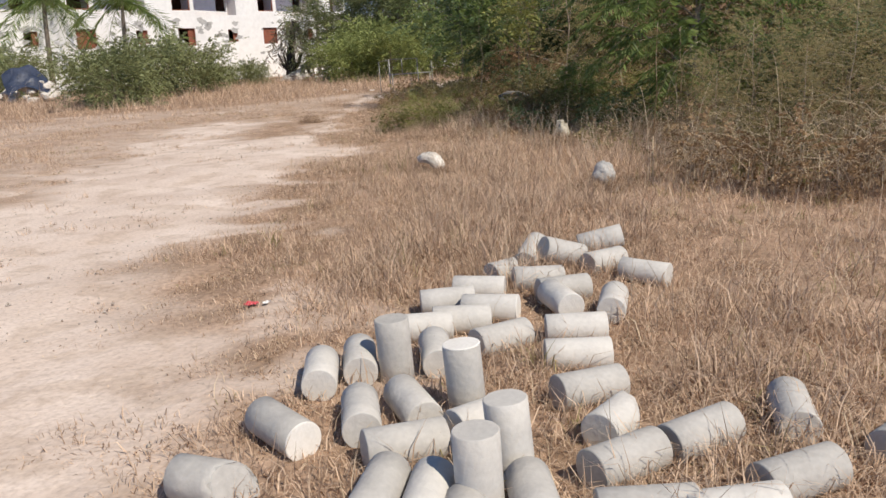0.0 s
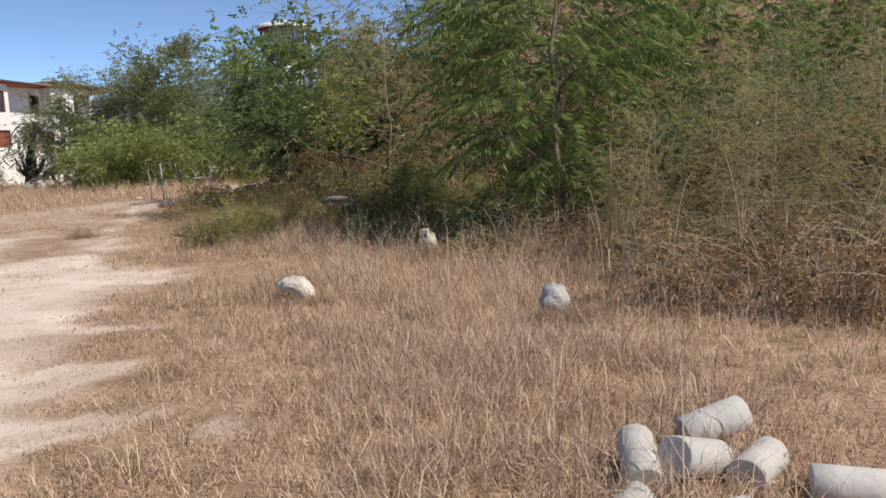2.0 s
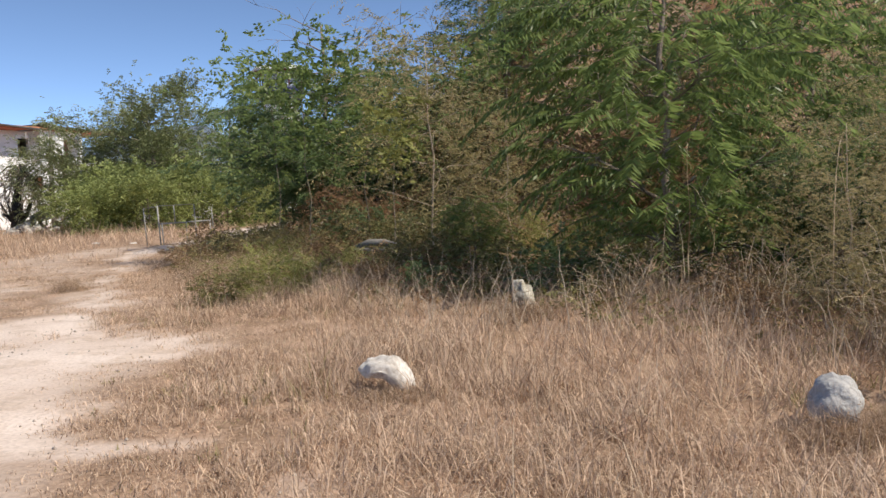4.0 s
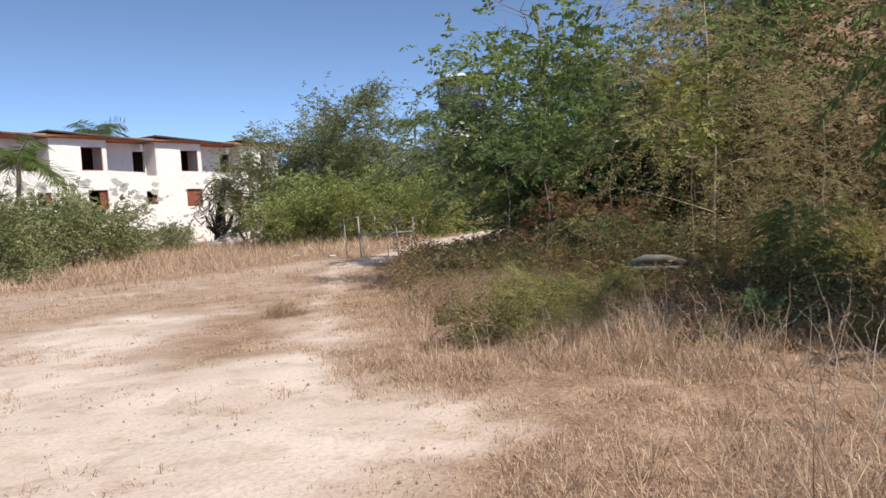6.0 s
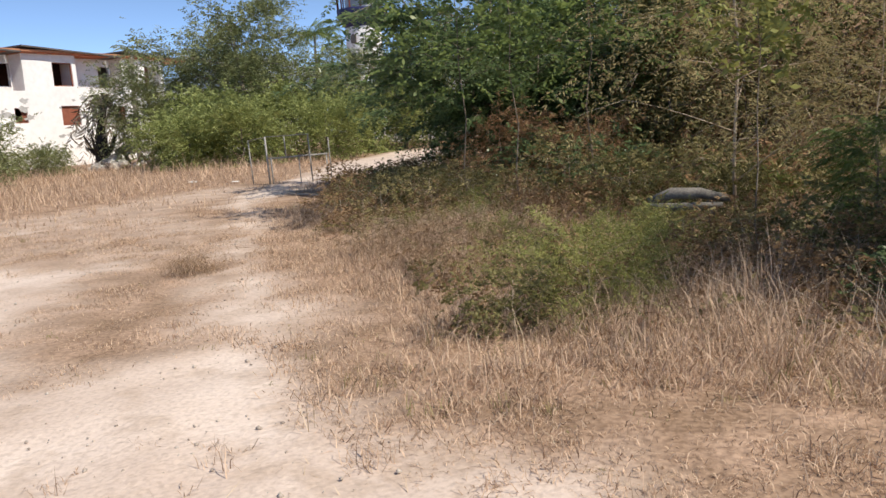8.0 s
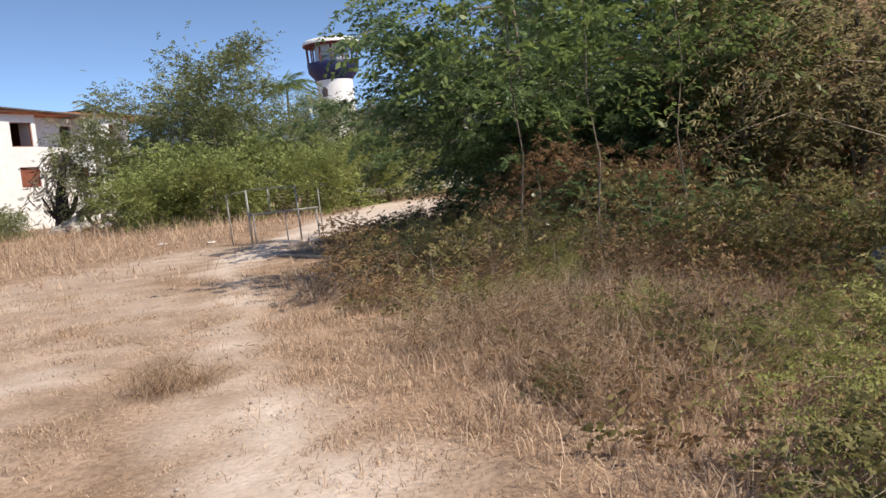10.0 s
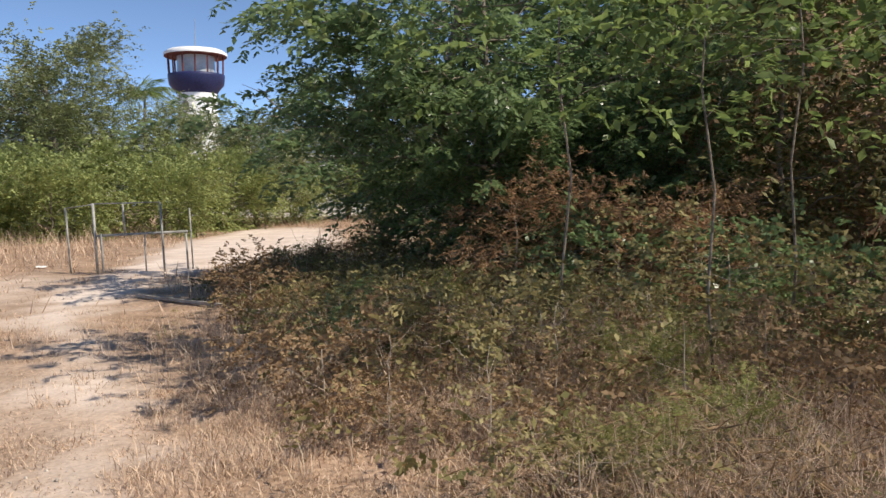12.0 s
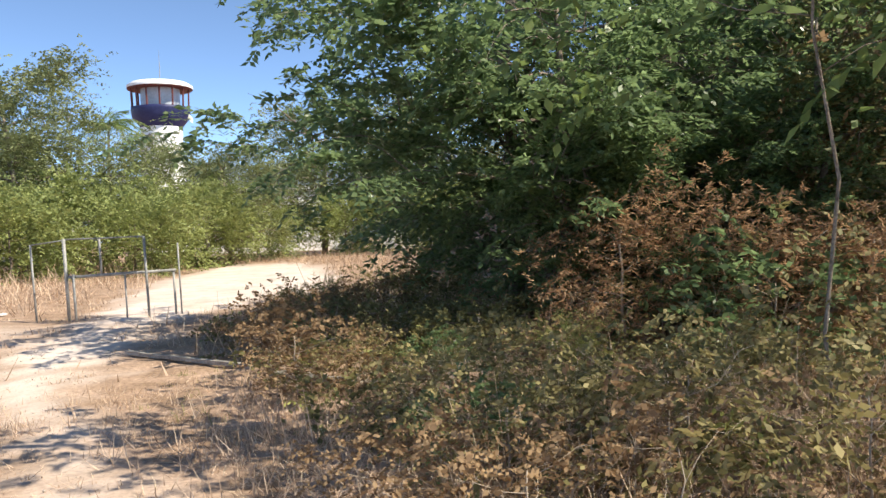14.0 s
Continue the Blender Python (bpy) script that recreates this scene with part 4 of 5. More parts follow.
# ---- concrete test cylinders ----
def cylinder_mesh(length, seed, broken=False):
    rng = np.random.default_rng(seed)
    bm = bmesh.new()
    seg, r = 28, 0.076
    rows = [(-length / 2, r * 0.93), (-length / 2 + 0.004, r), (-length / 6, r), (length / 6, r), (length / 2 - 0.004, r), (length / 2, r * 0.94)]
    rings = []
    for k, (x, q) in enumerate(rows):
        ring = []
        for j in range(seg):
            a = 2 * math.pi * j / seg
            dx = 0.05 * math.sin(a * 1.0 + seed) + rng.normal(0, 0.008) if broken and k >= 4 else 0.0
            ring.append(bm.verts.new((x + dx, q * math.cos(a) + rng.normal(0, 0.0004), q * math.sin(a))))
        rings.append(ring)
    for a, b in zip(rings, rings[1:]):
        for j in range(seg):
            f = bm.faces.new((a[j], a[(j + 1) % seg], b[(j + 1) % seg], b[j]))
            f.smooth = True
    bm.faces.new(rings[0])
    bm.faces.new(rings[-1][::-1])
    bmesh.ops.recalc_face_normals(bm, faces=bm.faces[:])
    mesh = bpy.data.meshes.new("concrete_cylinder")
    bm.to_mesh(mesh)
    bm.free()
    mesh.materials.append(M_concrete)
    return mesh


CYL = [cylinder_mesh(0.30, 1), cylinder_mesh(0.22, 4, True)]


def capping(parent, x):
    bm = bmesh.new()
    tube(bm, [(x - 0.002, 0, 0), (x + 0.002, 0, 0), (x + 0.004, 0, 0)], [0.0755, 0.0755, 0.072], 28)
    part("capping", bm, M_capping, parent, "white plaster capping")


def cylinder(m, broken=False, cap=0):
    ob = obj("concrete_cylinder", CYL[1 if broken else 0], None)
    ob.matrix_basis = m
    if cap:
        capping(ob, cap * 0.151)
    return tagged(ob, "broken grey concrete test cylinder lying in dry grass" if broken else "grey concrete test cylinder with capped end on dry grass" if cap
                  else "grey concrete test cylinder lying on dry grass", "concrete cylinder", "discarded concrete cylinders")


# x, y, turn of the axis, lift over the ground
NEAR_CYLINDERS = [(2.33, 4.61, -25, 0), (2.31, 4.20, 3, 0), (2.19, 5.11, -61, 0), (2.28, 5.30, -60, 0), (2.36, 5.80, 29, 0), (2.56, 5.52, -61, 0),
                  (2.55, 4.82, -59, 0), (2.70, 4.97, -45, 0), (2.82, 4.66, 42, 0), (3.02, 4.94, 60, 0), (2.89, 4.32, -78, 0), (3.05, 4.34, -76, 0),
                  (3.21, 4.24, -73, 0), (3.36, 4.46, -63, 0), (3.32, 5.34, 46, 0), (3.18, 5.71, 22, 0), (3.09, 6.03, 22, 0), (3.19, 6.43, -82, 0),
                  (3.48, 5.04, 75, 0), (3.57, 4.79, 55, 0), (3.78, 5.06, 52, 0), (4.08, 5.36, -80, 0)]
FAR_CYLINDERS = [(4.10, 4.88, 45, 0), (3.69, 4.52, 23, 0), (3.93, 4.60, 30, 0), (4.44, 5.26, 62, 0), (2.31, 6.24, 29, 0), (2.40, 6.50, 13, 0), (2.58, 6.19, 9, 0),
                 (2.50, 5.98, 26, 0), (2.78, 5.80, 56, 0), (2.67, 6.78, 29, 0), (2.87, 6.61, 38, 0), (2.92, 6.36, -52, 0.02), (2.42, 6.88, 62, 0), (2.49, 7.22, 91, 0.045),
                 (2.70, 7.22, 46, 0.06), (2.85, 7.64, 20, 0.05), (2.95, 7.30, 58, 0), (3.24, 7.12, -10, 0)]
for k, (x, y, a, up) in enumerate(NEAR_CYLINDERS + FAR_CYLINDERS):
    broken = k in (1, 18, 34)
    cap = {0: 1, 28: 1, 5: 0}.get(k, 0)
    tilt = {36: 18, 37: -13, 35: -13}.get(k, random.uniform(-2, 2))
    cylinder(pose(x, y, zat(x, y) + 0.066 + up) @ pose(0, 0, 0, 0, 0, a) @ pose(0, 0, 0, random.uniform(0, 360), 0, 0) @ pose(0, 0, 0, 0, 0, 0)
             if not tilt else pose(x, y, zat(x, y) + 0.066 + up, 0, 0, a) @ pose(0, 0, 0, 0, tilt, 0) @ pose(0, 0, 0, random.uniform(0, 360)), broken, cap)
for x, y, lx, ly, cap in ((2.46, 5.30, -3, 1, 0), (2.875, 5.10, -4, 3, 1), (3.19, 4.43, -2, 1, 0), (3.21, 4.67, -5, 4, 0)):
    ob = cylinder(pose(x, y, zat(x, y) + 0.142, ly, lx - 90, 0), False, cap)
    ob["label"] = "grey concrete test cylinder standing upright in dry grass"


# ---- stones, litter and loose wood ----
def lump(name, x, y, size, seed, mat, label, category="stone", rough=0.35, sink=0.25, hollow=0.0):
    bm = bmesh.new()
    bmesh.ops.create_icosphere(bm, subdivisions=4, radius=1)
    for v in bm.verts:
        n = noise.fractal(v.co * 1.15 + Vector((seed * 7.1, seed, 0)), 1.1, 2.0, 4)
        q = noise.voronoi(v.co * 1.7 + Vector((seed, 3, 1)))[0][0]
        v.co = v.co * (1 + rough * n + 0.05 * (q - 0.4))
        v.co = Vector((v.co.x * size[0], v.co.y * size[1], max(v.co.z, -0.7) * size[2]))
        if hollow and v.co.z < 0.3 * size[2]:
            v.co.z += hollow * max(0.0, min(1.0, 0.6 - v.co.x / size[0] * 1.4)) * (0.3 * size[2] - v.co.z)
            v.co.y *= 1 - 0.3 * (v.co.x < 0)
    ob = part(name, bm, mat, smooth=True)
    ob.matrix_basis = pose(x, y, zat(x, y) + size[2] * (1 - sink), 0, 0, seed * 40 % 360)
    return tagged(ob, label, category)


def plaster_lump(x, y):
    """A smooth arched lump: one end lifted clear of the ground, the other set into the grass."""
    bm = bmesh.new()
    bmesh.ops.create_icosphere(bm, subdivisions=4, radius=1)
    for v in bm.verts:
        a, b, c = v.co
        t = max(0.0, min(1.0, (a + 0.35) / 0.9))
        t = t * t * (3 - 2 * t)
        n = noise.fractal(v.co * 1.6 + Vector((3.1, 0.4, 2.0)), 1.0, 2.0, 4)
        mid = 0.19 - 0.095 * max(0.0, a + 0.1) - 0.03 * a * a
        v.co = Vector((0.165 * a, 0.10 * b * (1.1 - 0.2 * a), mid + (0.070 + 0.062 * t) * c)) * (1 + 0.13 * n)
    ob = part("white_stone", bm, M_stone, smooth=True)
    ob.matrix_basis = pose(x, y, zat(x, y), 0, 0, 8)
    return tagged(ob, "smooth arched whitish lump of plaster in dry grass", "stone")


plaster_lump(-0.08, 11.32)
lump("pale_stone", 0.78, 14.32, (0.12, 0.11, 0.19), 7, M_lichen, "pale weathered stone standing in scrub", rough=0.45, sink=0.2)
lump("grey_stone", 2.26, 10.42, (0.125, 0.12, 0.135), 4, M_greystone, "grey broken concrete block among weeds", rough=0.3, sink=0.0)


def log():
    root = empty("split_log", -1.4, 18.5, 0.5, -12)
    bm = bmesh.new()
    pts = [(-0.36, 0, -0.04), (-0.15, 0.02, 0.03), (0.1, 0.0, 0.03), (0.36, 0.03, -0.03)]
    tube(bm, pts, [0.035, 0.055, 0.05, 0.03], 10)
    part("upper_half", bm, M_logwood, root, smooth=True)
    bm = bmesh.new()
    tube(bm, [(-0.36, -0.07, -0.08), (-0.1, -0.1, -0.085), (0.12, -0.09, -0.08), (0.3, -0.05, -0.07)], [0.03, 0.04, 0.035, 0.02], 8)
    part("lower_half", bm, M_logwood, root, smooth=True)
    for x in (-0.2, 0.2):
        bm = bmesh.new()
        tube(bm, [(x, 0.05, -0.56), (x * 0.95, 0.02, -0.04)], [0.045, 0.035], 7)
        part("stub", bm, M_bark, root)
    tagged(root, "weathered grey split log lying on low scrub", "log")


log()


def stick(name, a, b, w, h, mat, label, category):
    a, b = Vector(a), Vector(b)
    L = (b - a).length
    bm = bmesh.new()
    n = 8
    rows = []
    for i in range(n + 1):
        x = L * i / n
        k = 1 - 0.15 * random.random()
        dz = random.uniform(-0.006, 0.006)
        rows.append([bm.verts.new((x, y * w / 2 * k, z * h / 2 * k + dz)) for y, z in ((-1, -1), (1, -1), (1, 1), (-1, 1))])
    for r, q in zip(rows, rows[1:]):
        for j in range(4):
            bm.faces.new((r[j], r[(j + 1) % 4], q[(j + 1) % 4], q[j]))
    bm.faces.new(rows[0][::-1])
    bm.faces.new(rows[-1])
    ob = part(name, bm, mat)
    ob.matrix_basis = Matrix.Translation(a) @ (b - a).to_track_quat('X', 'Z').to_matrix().to_4x4()
    return tagged(ob, label, category)


stick("wooden_board", (-8.65, 27.0, 0.06), (-7.2, 25.75, 0.05), 0.06, 0.04, M_wood, "weathered grey wooden board lying by the track", "board")
stick("wooden_board", (-6.95, 25.35, 0.05), (-6.15, 24.7, 0.05), 0.16, 0.03, M_wood, "weathered plank in the shade of a tree", "board")


def crumpled(name, x, y, size, mat, label, seed):
    bm = bmesh.new()
    bmesh.ops.create_grid(bm, x_segments=9, y_segments=7, size=1)
    for v in bm.verts:
        n = noise.noise_vector(v.co * 2.2 + Vector((seed, 0, 0)))
        v.co = Vector((v.co.x * size + n.x * size * 0.4, v.co.y * size * 0.6 + n.y * size * 0.3, 0.02 + abs(n.z) * size * 0.9))
    bmesh.ops.solidify(bm, geom=bm.faces[:], thickness=0.0015)
    ob = part(name, bm, mat)
    ob.matrix_basis = pose(x, y, zat(x, y), 0, 0, seed * 50)
    return tagged(ob, label, "litter")


crumpled("wrapper", 1.17, 5.98, 0.035, M_red, "crumpled red wrapper on sandy ground", 1)
crumpled("paper_scrap", 1.24, 6.03, 0.025, M_paper, "crumpled scrap of white paper", 2)
crumpled("paper_scrap", -14.3, 33.6, 0.16, M_paper, "white scrap of paper at the field's edge", 3)
crumpled("paper_scrap", -12.6, 33.0, 0.10, M_paper, "white scrap of paper at the field's edge", 4)
crumpled("paper_scrap", -1.25, 11.9, 0.02, M_paper, "tiny white scrap in dry grass", 5)


def rubble(x, y, wide, high, n, seed, label):
    root = empty("rubble_heap", x, y)
    rng = np.random.default_rng(seed)
    for k in range(n):
        bm = bmesh.new()
        bmesh.ops.create_icosphere(bm, subdivisions=1, radius=1)
        r = rng.uniform(0.14, 0.34)
        for v in bm.verts:
            v.co = v.co * r * rng.uniform(0.75, 1.2)
            v.co.z *= 0.7
        a, q = rng.uniform(0, 6.28), rng.uniform(0, 1) ** 0.6
        ob = part("stone", bm, M_stone, root)
        ob.location = (math.cos(a) * q * wide / 2, math.sin(a) * q * wide / 4, 0.1 + (1 - q) * high * rng.uniform(0.6, 1))
    return tagged(root, label, "rubble")


rubble(-31.2, 31.6, 4.6, 1.5, 60, 1, "heap of white broken rubble beside dusty bushes")
rubble(-26.2, 50.0, 5.0, 1.5, 60, 2, "small heap of white rubble at a burnt palm")
bm = bmesh.new()
bmesh.ops.create_grid(bm, x_segments=14, y_segments=10, size=1)
for v in bm.verts:
    n = noise.noise_vector(v.co * 1.5)
    v.co = Vector((v.co.x * 1.0, v.co.y * 0.55 + n.y * 0.15, 0.95 - 0.55 * v.co.x ** 2 + v.co.y * 0.5 + n.z * 0.3))
bmesh.ops.solidify(bm, geom=bm.faces[:], thickness=0.02)
ob = part("tarpaulin", bm, M_tarp)
ob.matrix_basis = pose(-30.7, 31.0, 0.35, 0, 0, 60)
tagged(ob, "torn dark-blue tarpaulin over white rubble", "tarpaulin")


def burnt_palm(x, y):
    rng = np.random.default_rng(9)
    root = empty("burnt_palm", x, y)
    root.scale = (1.75, 1.75, 1.75)
    bm = bmesh.new()
    tube(bm, [(0, 0, -0.1), (0.05, 0, 0.5), (0.0, 0.05, 1.1), (0.18, 0, 1.7), (0.3, 0, 2.3)], [0.3, 0.22, 0.14, 0.11, 0.07], 9)
    for k in range(9):
        a = k * 2.4
        d = np.array([math.cos(a), math.sin(a), 0])
        tube(bm, [(0, 0, 0.3), d * 0.35 + [0, 0, 0.7], d * 0.5 + [0, 0, 1.1]], [0.09, 0.06, 0.02], 5)
    part("trunk", bm, M_char, root)
    for k in range(7):
        a = k * 2.4
        d = np.array([math.cos(a), math.sin(a), 0])
        top = np.array([0.25, 0, 2.2])
        line = [top + (d * 0.75 + [-0.25, -0.1, 0]) * s + np.array([0, 0, 1.0]) * ((0.3 + 0.12 * k) * s - 1.7 * s * s) for s in np.linspace(0, 1, 7)]
        bm = bmesh.new()
        tube(bm, line, [0.03, 0.026, 0.022, 0.018, 0.014, 0.01, 0.005], 5)
        fr = part("frond", bm, M_char, root)
        v, f = leaflets(rng, np.array(line[1:]), np.tile(d * 0.5 + [0, 0, -0.8], (6, 1)), np.full(6, 0.4), np.full(6, 0.8), 7, 0.28, 0.09)
        raw("leaflet", v, f, M_bark, fr)
    tagged(root, "burnt black palm with hanging dead fronds", "palm")


burnt_palm(-28.2, 50.2)

# ---- dry brush, canes and dead twigs ----


def canes(seed, n, high, reach, mat, name, label, w=0.006, arch=1.5):
    """Arching dry canes from one foot."""
    rng = np.random.default_rng(seed)
    root = empty(name, 0, 0)
    seg = 7
    a = rng.uniform(0, 2 * math.pi, n)
    foot = rng.normal(0, 0.22, (n, 2))
    up, out = high * rng.uniform(0.5, 1.1, n), reach * rng.uniform(0.2, 1.2, n)
    s = np.linspace(0, 1, seg)
    px = foot[:, :1] + np.cos(a)[:, None] * out[:, None] * s ** arch
    py = foot[:, 1:] + np.sin(a)[:, None] * out[:, None] * s ** arch
    pz = up[:, None] * (arch * s - (arch - 1) * 1.5 * s ** 2.5)[None] * rng.uniform(0.8, 1.1, (n, 1))
    c = np.stack([px, py, pz], axis=-1) + rng.normal(0, 0.012, (n, seg, 3))
    side = np.stack([-np.sin(a), np.cos(a), np.zeros(n)], axis=-1)[:, None] * (w * (1.15 - s))[None, :, None]
    lift = np.array([0, 0, 1.0]) * (w * (1.15 - s))[None, :, None]
    v = np.stack([c - side, c + side, c + lift], axis=2).reshape(-1, 3)
    b = (np.arange(n)[:, None] * seg + np.arange(seg - 1)[None]).ravel() * 3
    f = np.concatenate([np.stack([b + i, b + (i + 1) % 3, b + 3 + (i + 1) % 3, b + 3 + i], axis=-1) for i in range(3)])
    tagged(raw("stem", v, f, mat, root), kind="stuff")
    k = max(2, n // 2)
    pick = rng.integers(2, seg, k)
    base = c[rng.integers(0, n, k), pick]
    v, f = leaflets(rng, base, unit(rng.normal(0, 1, (k, 3)) + [0, 0, -0.4]), np.full(k, 0.10), np.full(k, 0.6), 2, 0.11, 0.03)
    v[:, 2] = np.maximum(v[:, 2], 0.01)
    raw("dry_foliage", v, f, M_leafbrown, root)
    return tagged(root, label, "dry brush")


brush = [canes(101, 75, 0.95, 0.9, M_strawpale, "dry_cane_clump", "pale dry cane clump arching over scrub", 0.005),
         canes(102, 34, 0.8, 0.6, M_twig, "dead_twig_bush", "bare dead twig bush in dry grass", 0.0045, 1.05),
         canes(103, 300, 0.42, 0.34, M_straw, "dry_grass_clump", "tall tuft of brown dry grass", 0.0026, 1.15)]
brush.append(canes(104, 5, 2.3, 0.5, M_strawpale, "tall_stalk", "tall pale dry stalks rising out of scrub", 0.006))
brush.append(canes(105, 1, 0.8, 0.12, M_strawpale, "dry_stalk", "single tall dry stalk in grass", 0.005))
for x, y, k, s in ((3.1, 13.4, 3, 1.0), (2.4, 14.6, 3, 0.9), (4.6, 14.2, 3, 1.0), (1.1, 11.9, 4, 1.0), (-2.7, 15.2, 4, 0.9), (0.02, 11.12, 2, 0.3), (0.2, 11.2, 2, 0.32), (-0.18, 11.2, 2, 0.28),
                   (0.72, 14.08, 2, 0.6), (0.95, 14.1, 2, 0.55), (2.3, 10.15, 2, 0.5), (2.5, 10.25, 2, 0.45), (2.1, 10.2, 2, 0.45), (4.2, 12.3, 0, 1.1), (3.3, 10.7, 0, 0.8), (4.0, 10.4, 0, 0.95), (4.8, 10.3, 0, 1.0), (5.6, 10.4, 0, 1.1), (3.0, 10.4, 3, 0.7), (2.7, 10.6, 3, 0.9), (3.7, 11.2, 3, 0.8), (5.0, 11.4, 0, 1.2), (5.8, 12.2, 0, 1.4), (4.9, 13.4, 0, 1.3), (3.4, 11.9, 0, 0.9), (6.4, 10.6, 0, 1.3), (3.0, 11.4, 1, 0.9),
                   (5.4, 10.0, 2, 1.2), (4.5, 10.7, 1, 1.0), (2.3, 12.6, 1, 0.9), (0.1, 14.4, 1, 1.0), (0.7, 13.7, 1, 0.9), (-0.6, 14.8, 1, 0.9), (1.4, 13.2, 1, 1.0),
                   (1.9, 14.4, 0, 0.8), (3.0, 13.6, 0, 0.9), (7.0, 12.6, 0, 1.5), (-0.1, 13.2, 1, 0.8), (6.2, 9.0, 1, 1.0), (7.2, 8.6, 0, 1.0),
                   (-6.15, 18.1, 2, 0.7), (-1.5, 15.6, 1, 0.7), (-4.6, 20.9, 1, 0.6), (-5.1, 21.6, 1, 0.55), (-4.0, 20.3, 2, 0.8), (-4.9, 20.5, 2, 0.6), (-4.2, 22.2, 1, 0.8), (-5.4, 22.6, 2, 0.6), (-3.5, 21.5, 1, 0.7), (-3.9, 19.4, 1, 0.5), (-4.3, 19.2, 2, 1.0), (-3.8, 19.3, 2, 1.1), (-4.0, 18.8, 2, 1.0), (-3.4, 19.6, 2, 1.1), (-4.5, 18.7, 2, 0.8), (-3.6, 18.9, 2, 1.1), (-3.1, 19.0, 2, 1.1), (-3.6, 20.0, 0, 0.5), (-4.4, 18.9, 2, 0.6), (-3.9, 18.6, 2, 0.7), (-4.5, 19.6, 2, 0.6), (-3.4, 19.0, 2, 0.7), (-2.8, 19.4, 0, 0.5), (-3.2, 17.2, 2, 1.0), (-3.6, 17.9, 2, 1.0), (-3.0, 18.3, 2, 1.1)):
    tagged(place(brush[k], x, y, s, x * 91 % 360), group="dry brush")

# ---- dry grass ----
WALK = np.array([(p[1][0], p[1][1]) for p in PATH])


def from_walk(x, y):
    best = np.full(x.shape, 1e9)
    for (ax, ay), (bx, by) in zip(WALK[:-1], WALK[1:]):
        dx, dy = bx - ax, by - ay
        t = np.clip(((x - ax) * dx + (y - ay) * dy) / (dx * dx + dy * dy), 0, 1)
        best = np.minimum(best, np.hypot(x - ax - t * dx, y - ay - t * dy))
    return best


def blades(rng, x, y, h, w, lean, simple=False):
    """Bent tapering blades: two quads each, or one where they stay far off."""
    n = len(x)
    a, face = rng.uniform(0, 2 * math.pi, n), rng.uniform(0, math.pi, n)
    d = np.stack([np.cos(a), np.sin(a)], axis=-1)
    z = height(x, y) - 0.012
    base = np.stack([x, y, z], axis=-1)
    c, s = np.cos(lean), np.sin(lean)
    mid = base + np.concatenate([d * (h * s * 0.4)[:, None], (h * c * 0.6)[:, None]], axis=1)
    c2, s2 = np.cos(np.minimum(lean * 2.2, 1.9)), np.sin(np.minimum(lean * 2.2, 1.9))
    tip = mid + np.concatenate([d * (h * s2 * 0.5)[:, None], (h * c2 * 0.45)[:, None]], axis=1)
    tip[:, 2] = np.maximum(tip[:, 2], z + 0.012)
    side = np.stack([np.cos(face), np.sin(face), np.zeros(n)], axis=-1) * w[:, None]
    if simple:
        v = np.stack([base - side, base + side, tip + side * 0.2, tip - side * 0.2], axis=1).reshape(-1, 3)
        return v, np.arange(len(v)).reshape(-1, 4)
    v = np.stack([base - side, base + side, mid + side * 0.8, mid - side * 0.8, tip + side * 0.15, tip - side * 0.15], axis=1).reshape(-1, 3)
    k = np.arange(n)[:, None] * 6
    f = np.concatenate([k + [0, 1, 2, 3], k + [3, 2, 4, 5]], axis=0)
    return v, f


def grass(name, seed, count, region, dens, size, width, mat, label, flat=0.5, tuft=12, loose=0.035, simple=False, trodden=True):
    """Tufts of blades spread over a region where dens(x, y) is high, 0 to 1."""
    rng = np.random.default_rng(seed)
    count //= tuft
    x, y = rng.uniform(region[0], region[1], count), rng.uniform(region[2], region[3], count)
    keep = rng.uniform(0, 1, count) < dens(x, y)
    x, y = x[keep], y[keep]
    clump = noise2(x, y, 2.3, 4) * 0.55 + noise2(x, y, 0.6, 6) * 0.45
    h = size * (0.3 + 1.7 * clump * clump) * rng.uniform(0.6, 1.3, len(x)) 
    if trodden:
        h = h * np.where(inside(SHORT, x, y) > 0, 0.4, 1.0) * np.clip(0.4 - 0.5 * inside(SAND, x, y), 0.4, 1.0) * np.clip(0.75 + (y - 5.5) * 0.1, 0.75, 1.0)
    beaten = rng.uniform(0, 1, len(x)) < flat
    n = len(x) * tuft
    x, y, h, beaten = (np.repeat(q, tuft) for q in (x, y, h, beaten))
    x, y = x + rng.normal(0, loose, n), y + rng.normal(0, loose, n)
    lean = np.where(beaten, rng.uniform(0.6, 1.45, n), rng.uniform(0.1, 0.95, n))
    v, f = blades(rng, x, y, h * rng.uniform(0.45, 1.25, n), width * rng.uniform(0.6, 1.4, n), lean, simple)
    tagged(raw(name, v, f, mat), label, "grass", kind="stuff")


def patchy(x, y):
    deep = np.clip(-inside(SAND, x, y) / 1.6 - 0.2, 0, 1)
    thin = np.clip(0.35 + 1.5 * (noise2(x, y, 1.3, 9) * 0.6 + noise2(x, y, 3.4, 10) * 0.4 - 0.3), 0.25, 1)
    return np.maximum(thin, deep * np.clip(0.55 + (y - 6.5) * 0.2, 0.55, 1.0))


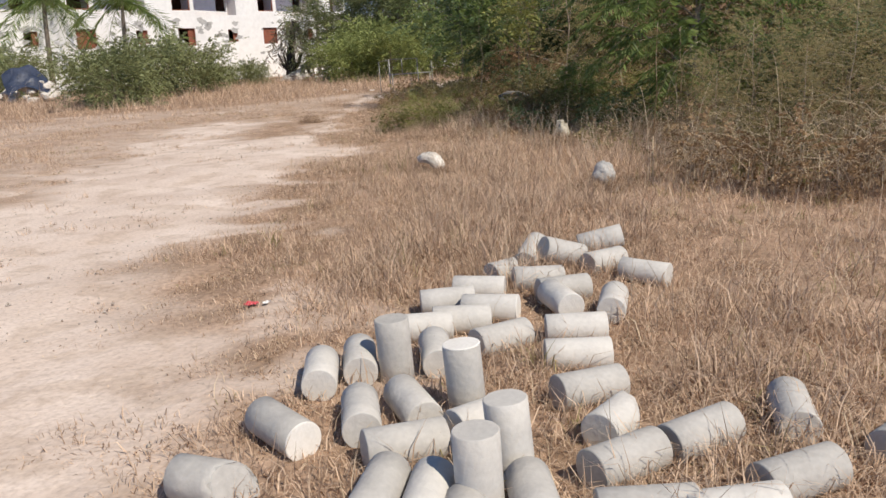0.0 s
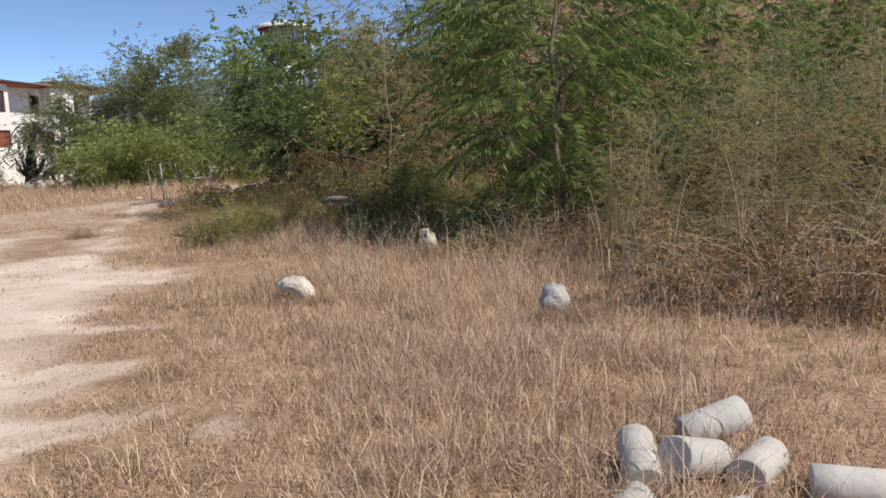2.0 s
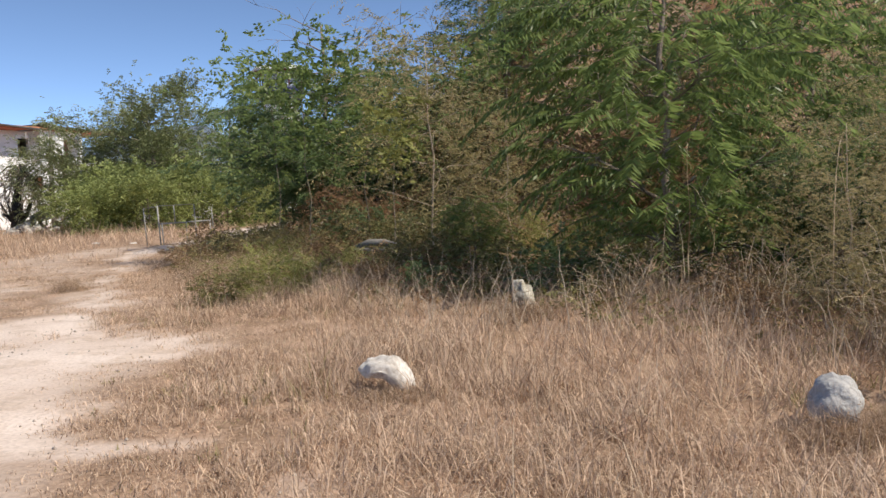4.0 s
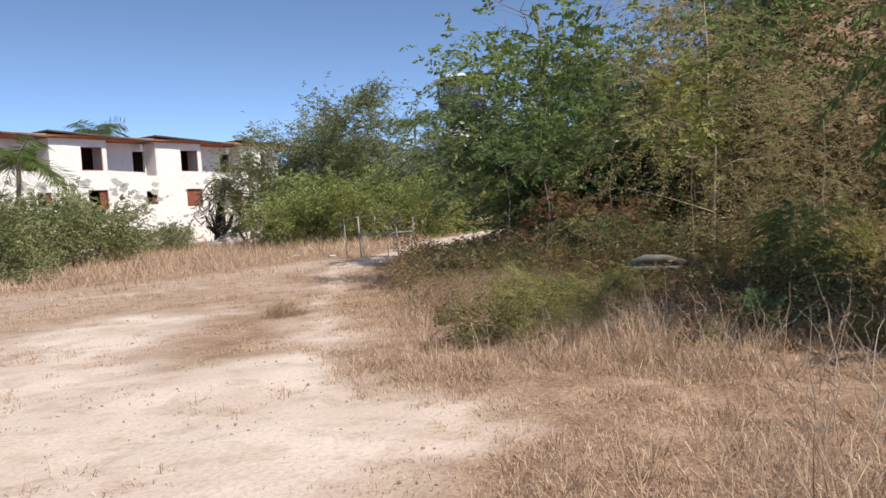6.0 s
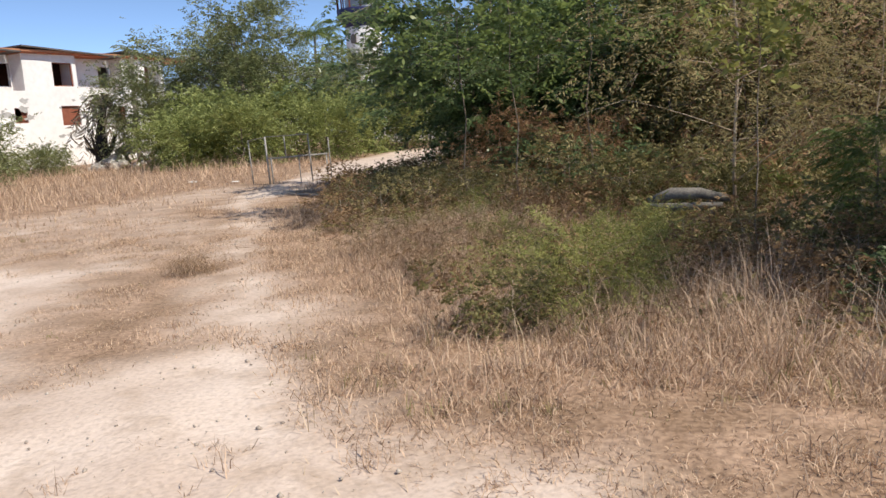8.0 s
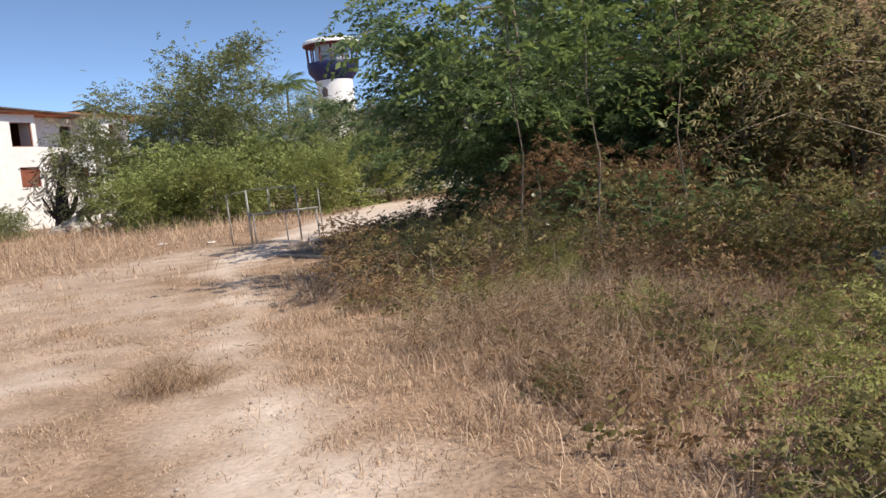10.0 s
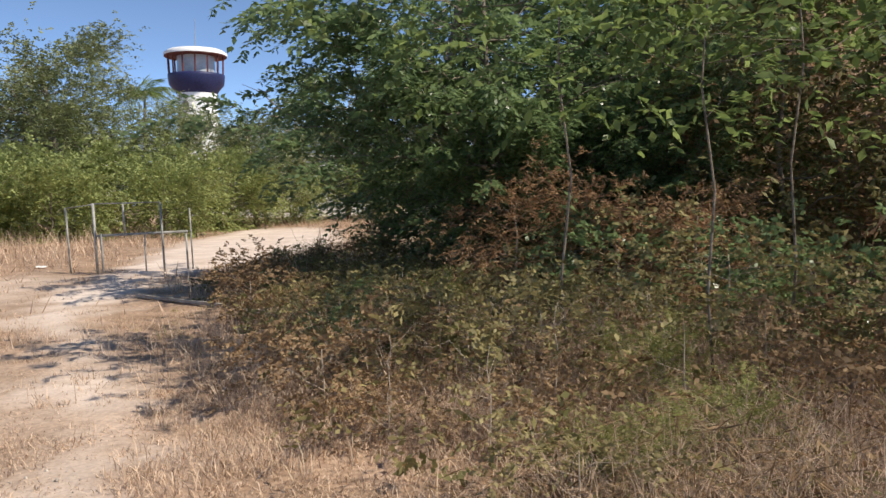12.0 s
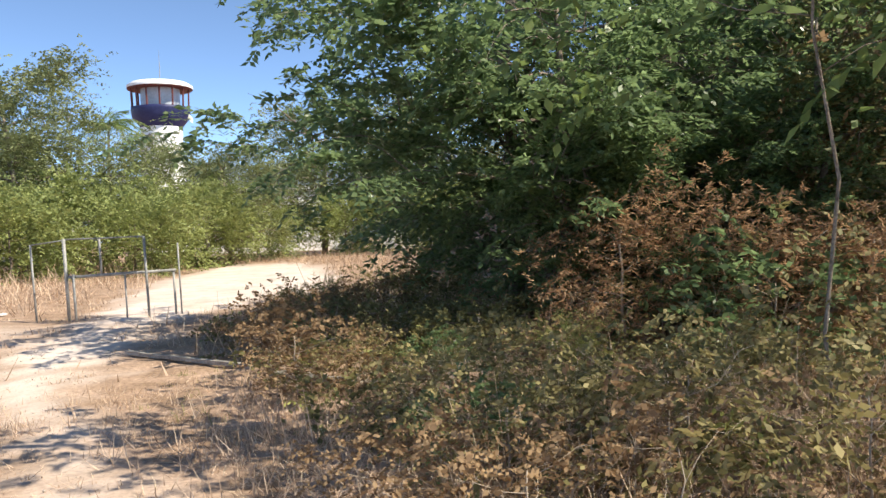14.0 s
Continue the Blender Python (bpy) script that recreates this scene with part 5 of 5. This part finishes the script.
grass("dry_grass", 1, 2000000, (-9, 8, 2.2, 24), lambda x, y: (1 - sandy(x, y)) * patchy(x, y) * (from_walk(x, y) < 3.2), 0.25, 0.0023, M_straw,
      "matted brown dry grass beside the sandy track", tuft=14, flat=0.8, loose=0.05)
grass("dry_grass", 2, 800000, (-12, 9, 2.2, 30), lambda x, y: (1 - sandy(x, y)) * patchy(x, y) * ((from_walk(x, y) >= 3.2) & (from_walk(x, y) < 7)), 0.25, 0.0036,
      M_straw, "brown dry grass further from the track", tuft=12, loose=0.05, simple=True)
grass("dry_grass", 3, 190000, (-34, 16, 2, 66), lambda x, y: (1 - sandy(x, y)) * patchy(x, y) * (from_walk(x, y) >= 7), 0.5, 0.010, M_straw,
      "tall dry grass across the far field", flat=0.25, tuft=8, loose=0.1, simple=True)
grass("straw_litter", 7, 210000, (-9, 8, 2.2, 24), lambda x, y: np.clip(1.05 - sandy(x, y), 0, 1) * (from_walk(x, y) < 4.2), 0.2, 0.0024, M_strawpale,
      "flattened pale straw lying on the soil", flat=1.0, tuft=3, loose=0.1, simple=True)
grass("pale_straw_stalks", 4, 30000, (-12, 9, 2.2, 30), lambda x, y: (1 - sandy(x, y)) * (noise2(x, y, 0.7, 14) > 0.5) * 0.6, 0.38, 0.0020, M_strawpale,
      "pale thin straw stalks standing out of the grass", flat=0.1, tuft=5, loose=0.06)
grass("half_green_grass", 5, 90000, (-12, 9, 2.2, 34), lambda x, y: (1 - sandy(x, y)) * (noise2(x, y, 0.5, 15) > 0.52) * 0.6, 0.2, 0.0026, M_grassgreen,
      "half-green grass between dry tufts")
grass("sparse_grass", 6, 420000, (-12, 5, 1.5, 32), lambda x, y: (sandy(x, y) > 0.3) * (noise2(x, y, 1.7, 16) > np.where((y > 13) | (y < 8.5), 0.50, 0.57)) * (noise2(x, y, 6, 17) > 0.47) * 0.7, 0.085, 0.0022,
      M_straw, "sparse dry tufts on the sandy track", flat=0.7, tuft=9, loose=0.03, trodden=False)


def pebbles(seed, n):
    rng = np.random.default_rng(seed)
    x, y = rng.uniform(-10, 3, n), rng.uniform(2, 30, n)
    keep = (sandy(x, y) > 0.4) & (noise2(x, y, 1.4, 19) > 0.42)
    x, y = x[keep], y[keep]
    r = 0.004 + 0.011 * rng.uniform(0, 1, len(x)) ** 3
    z = height(x, y) + r * 0.2
    o = np.array([(1, 0, 0), (0, 1, 0), (-1, 0, 0), (0, -1, 0), (0, 0, 0.8), (0, 0, -0.8)])
    v = np.stack([x, y, z], axis=-1)[:, None] + o[None] * r[:, None, None] * rng.uniform(0.6, 1.4, (len(x), 6, 1))
    k = np.arange(len(x))[:, None] * 6
    f = np.concatenate([k + t for t in ([0, 1, 4], [1, 2, 4], [2, 3, 4], [3, 0, 4], [1, 0, 5], [2, 1, 5], [3, 2, 5], [0, 3, 5])])
    tagged(raw("pebbles", v.reshape(-1, 3), f, M_pebble), "small grey pebbles and crumbs on sand", "pebbles", kind="stuff")


M_pebble = material("pebble", (0.30, 0.25, 0.21), (0.52, 0.46, 0.40), 0.9, 3, 40, 0, island=0.8)
pebbles(8, 20000)
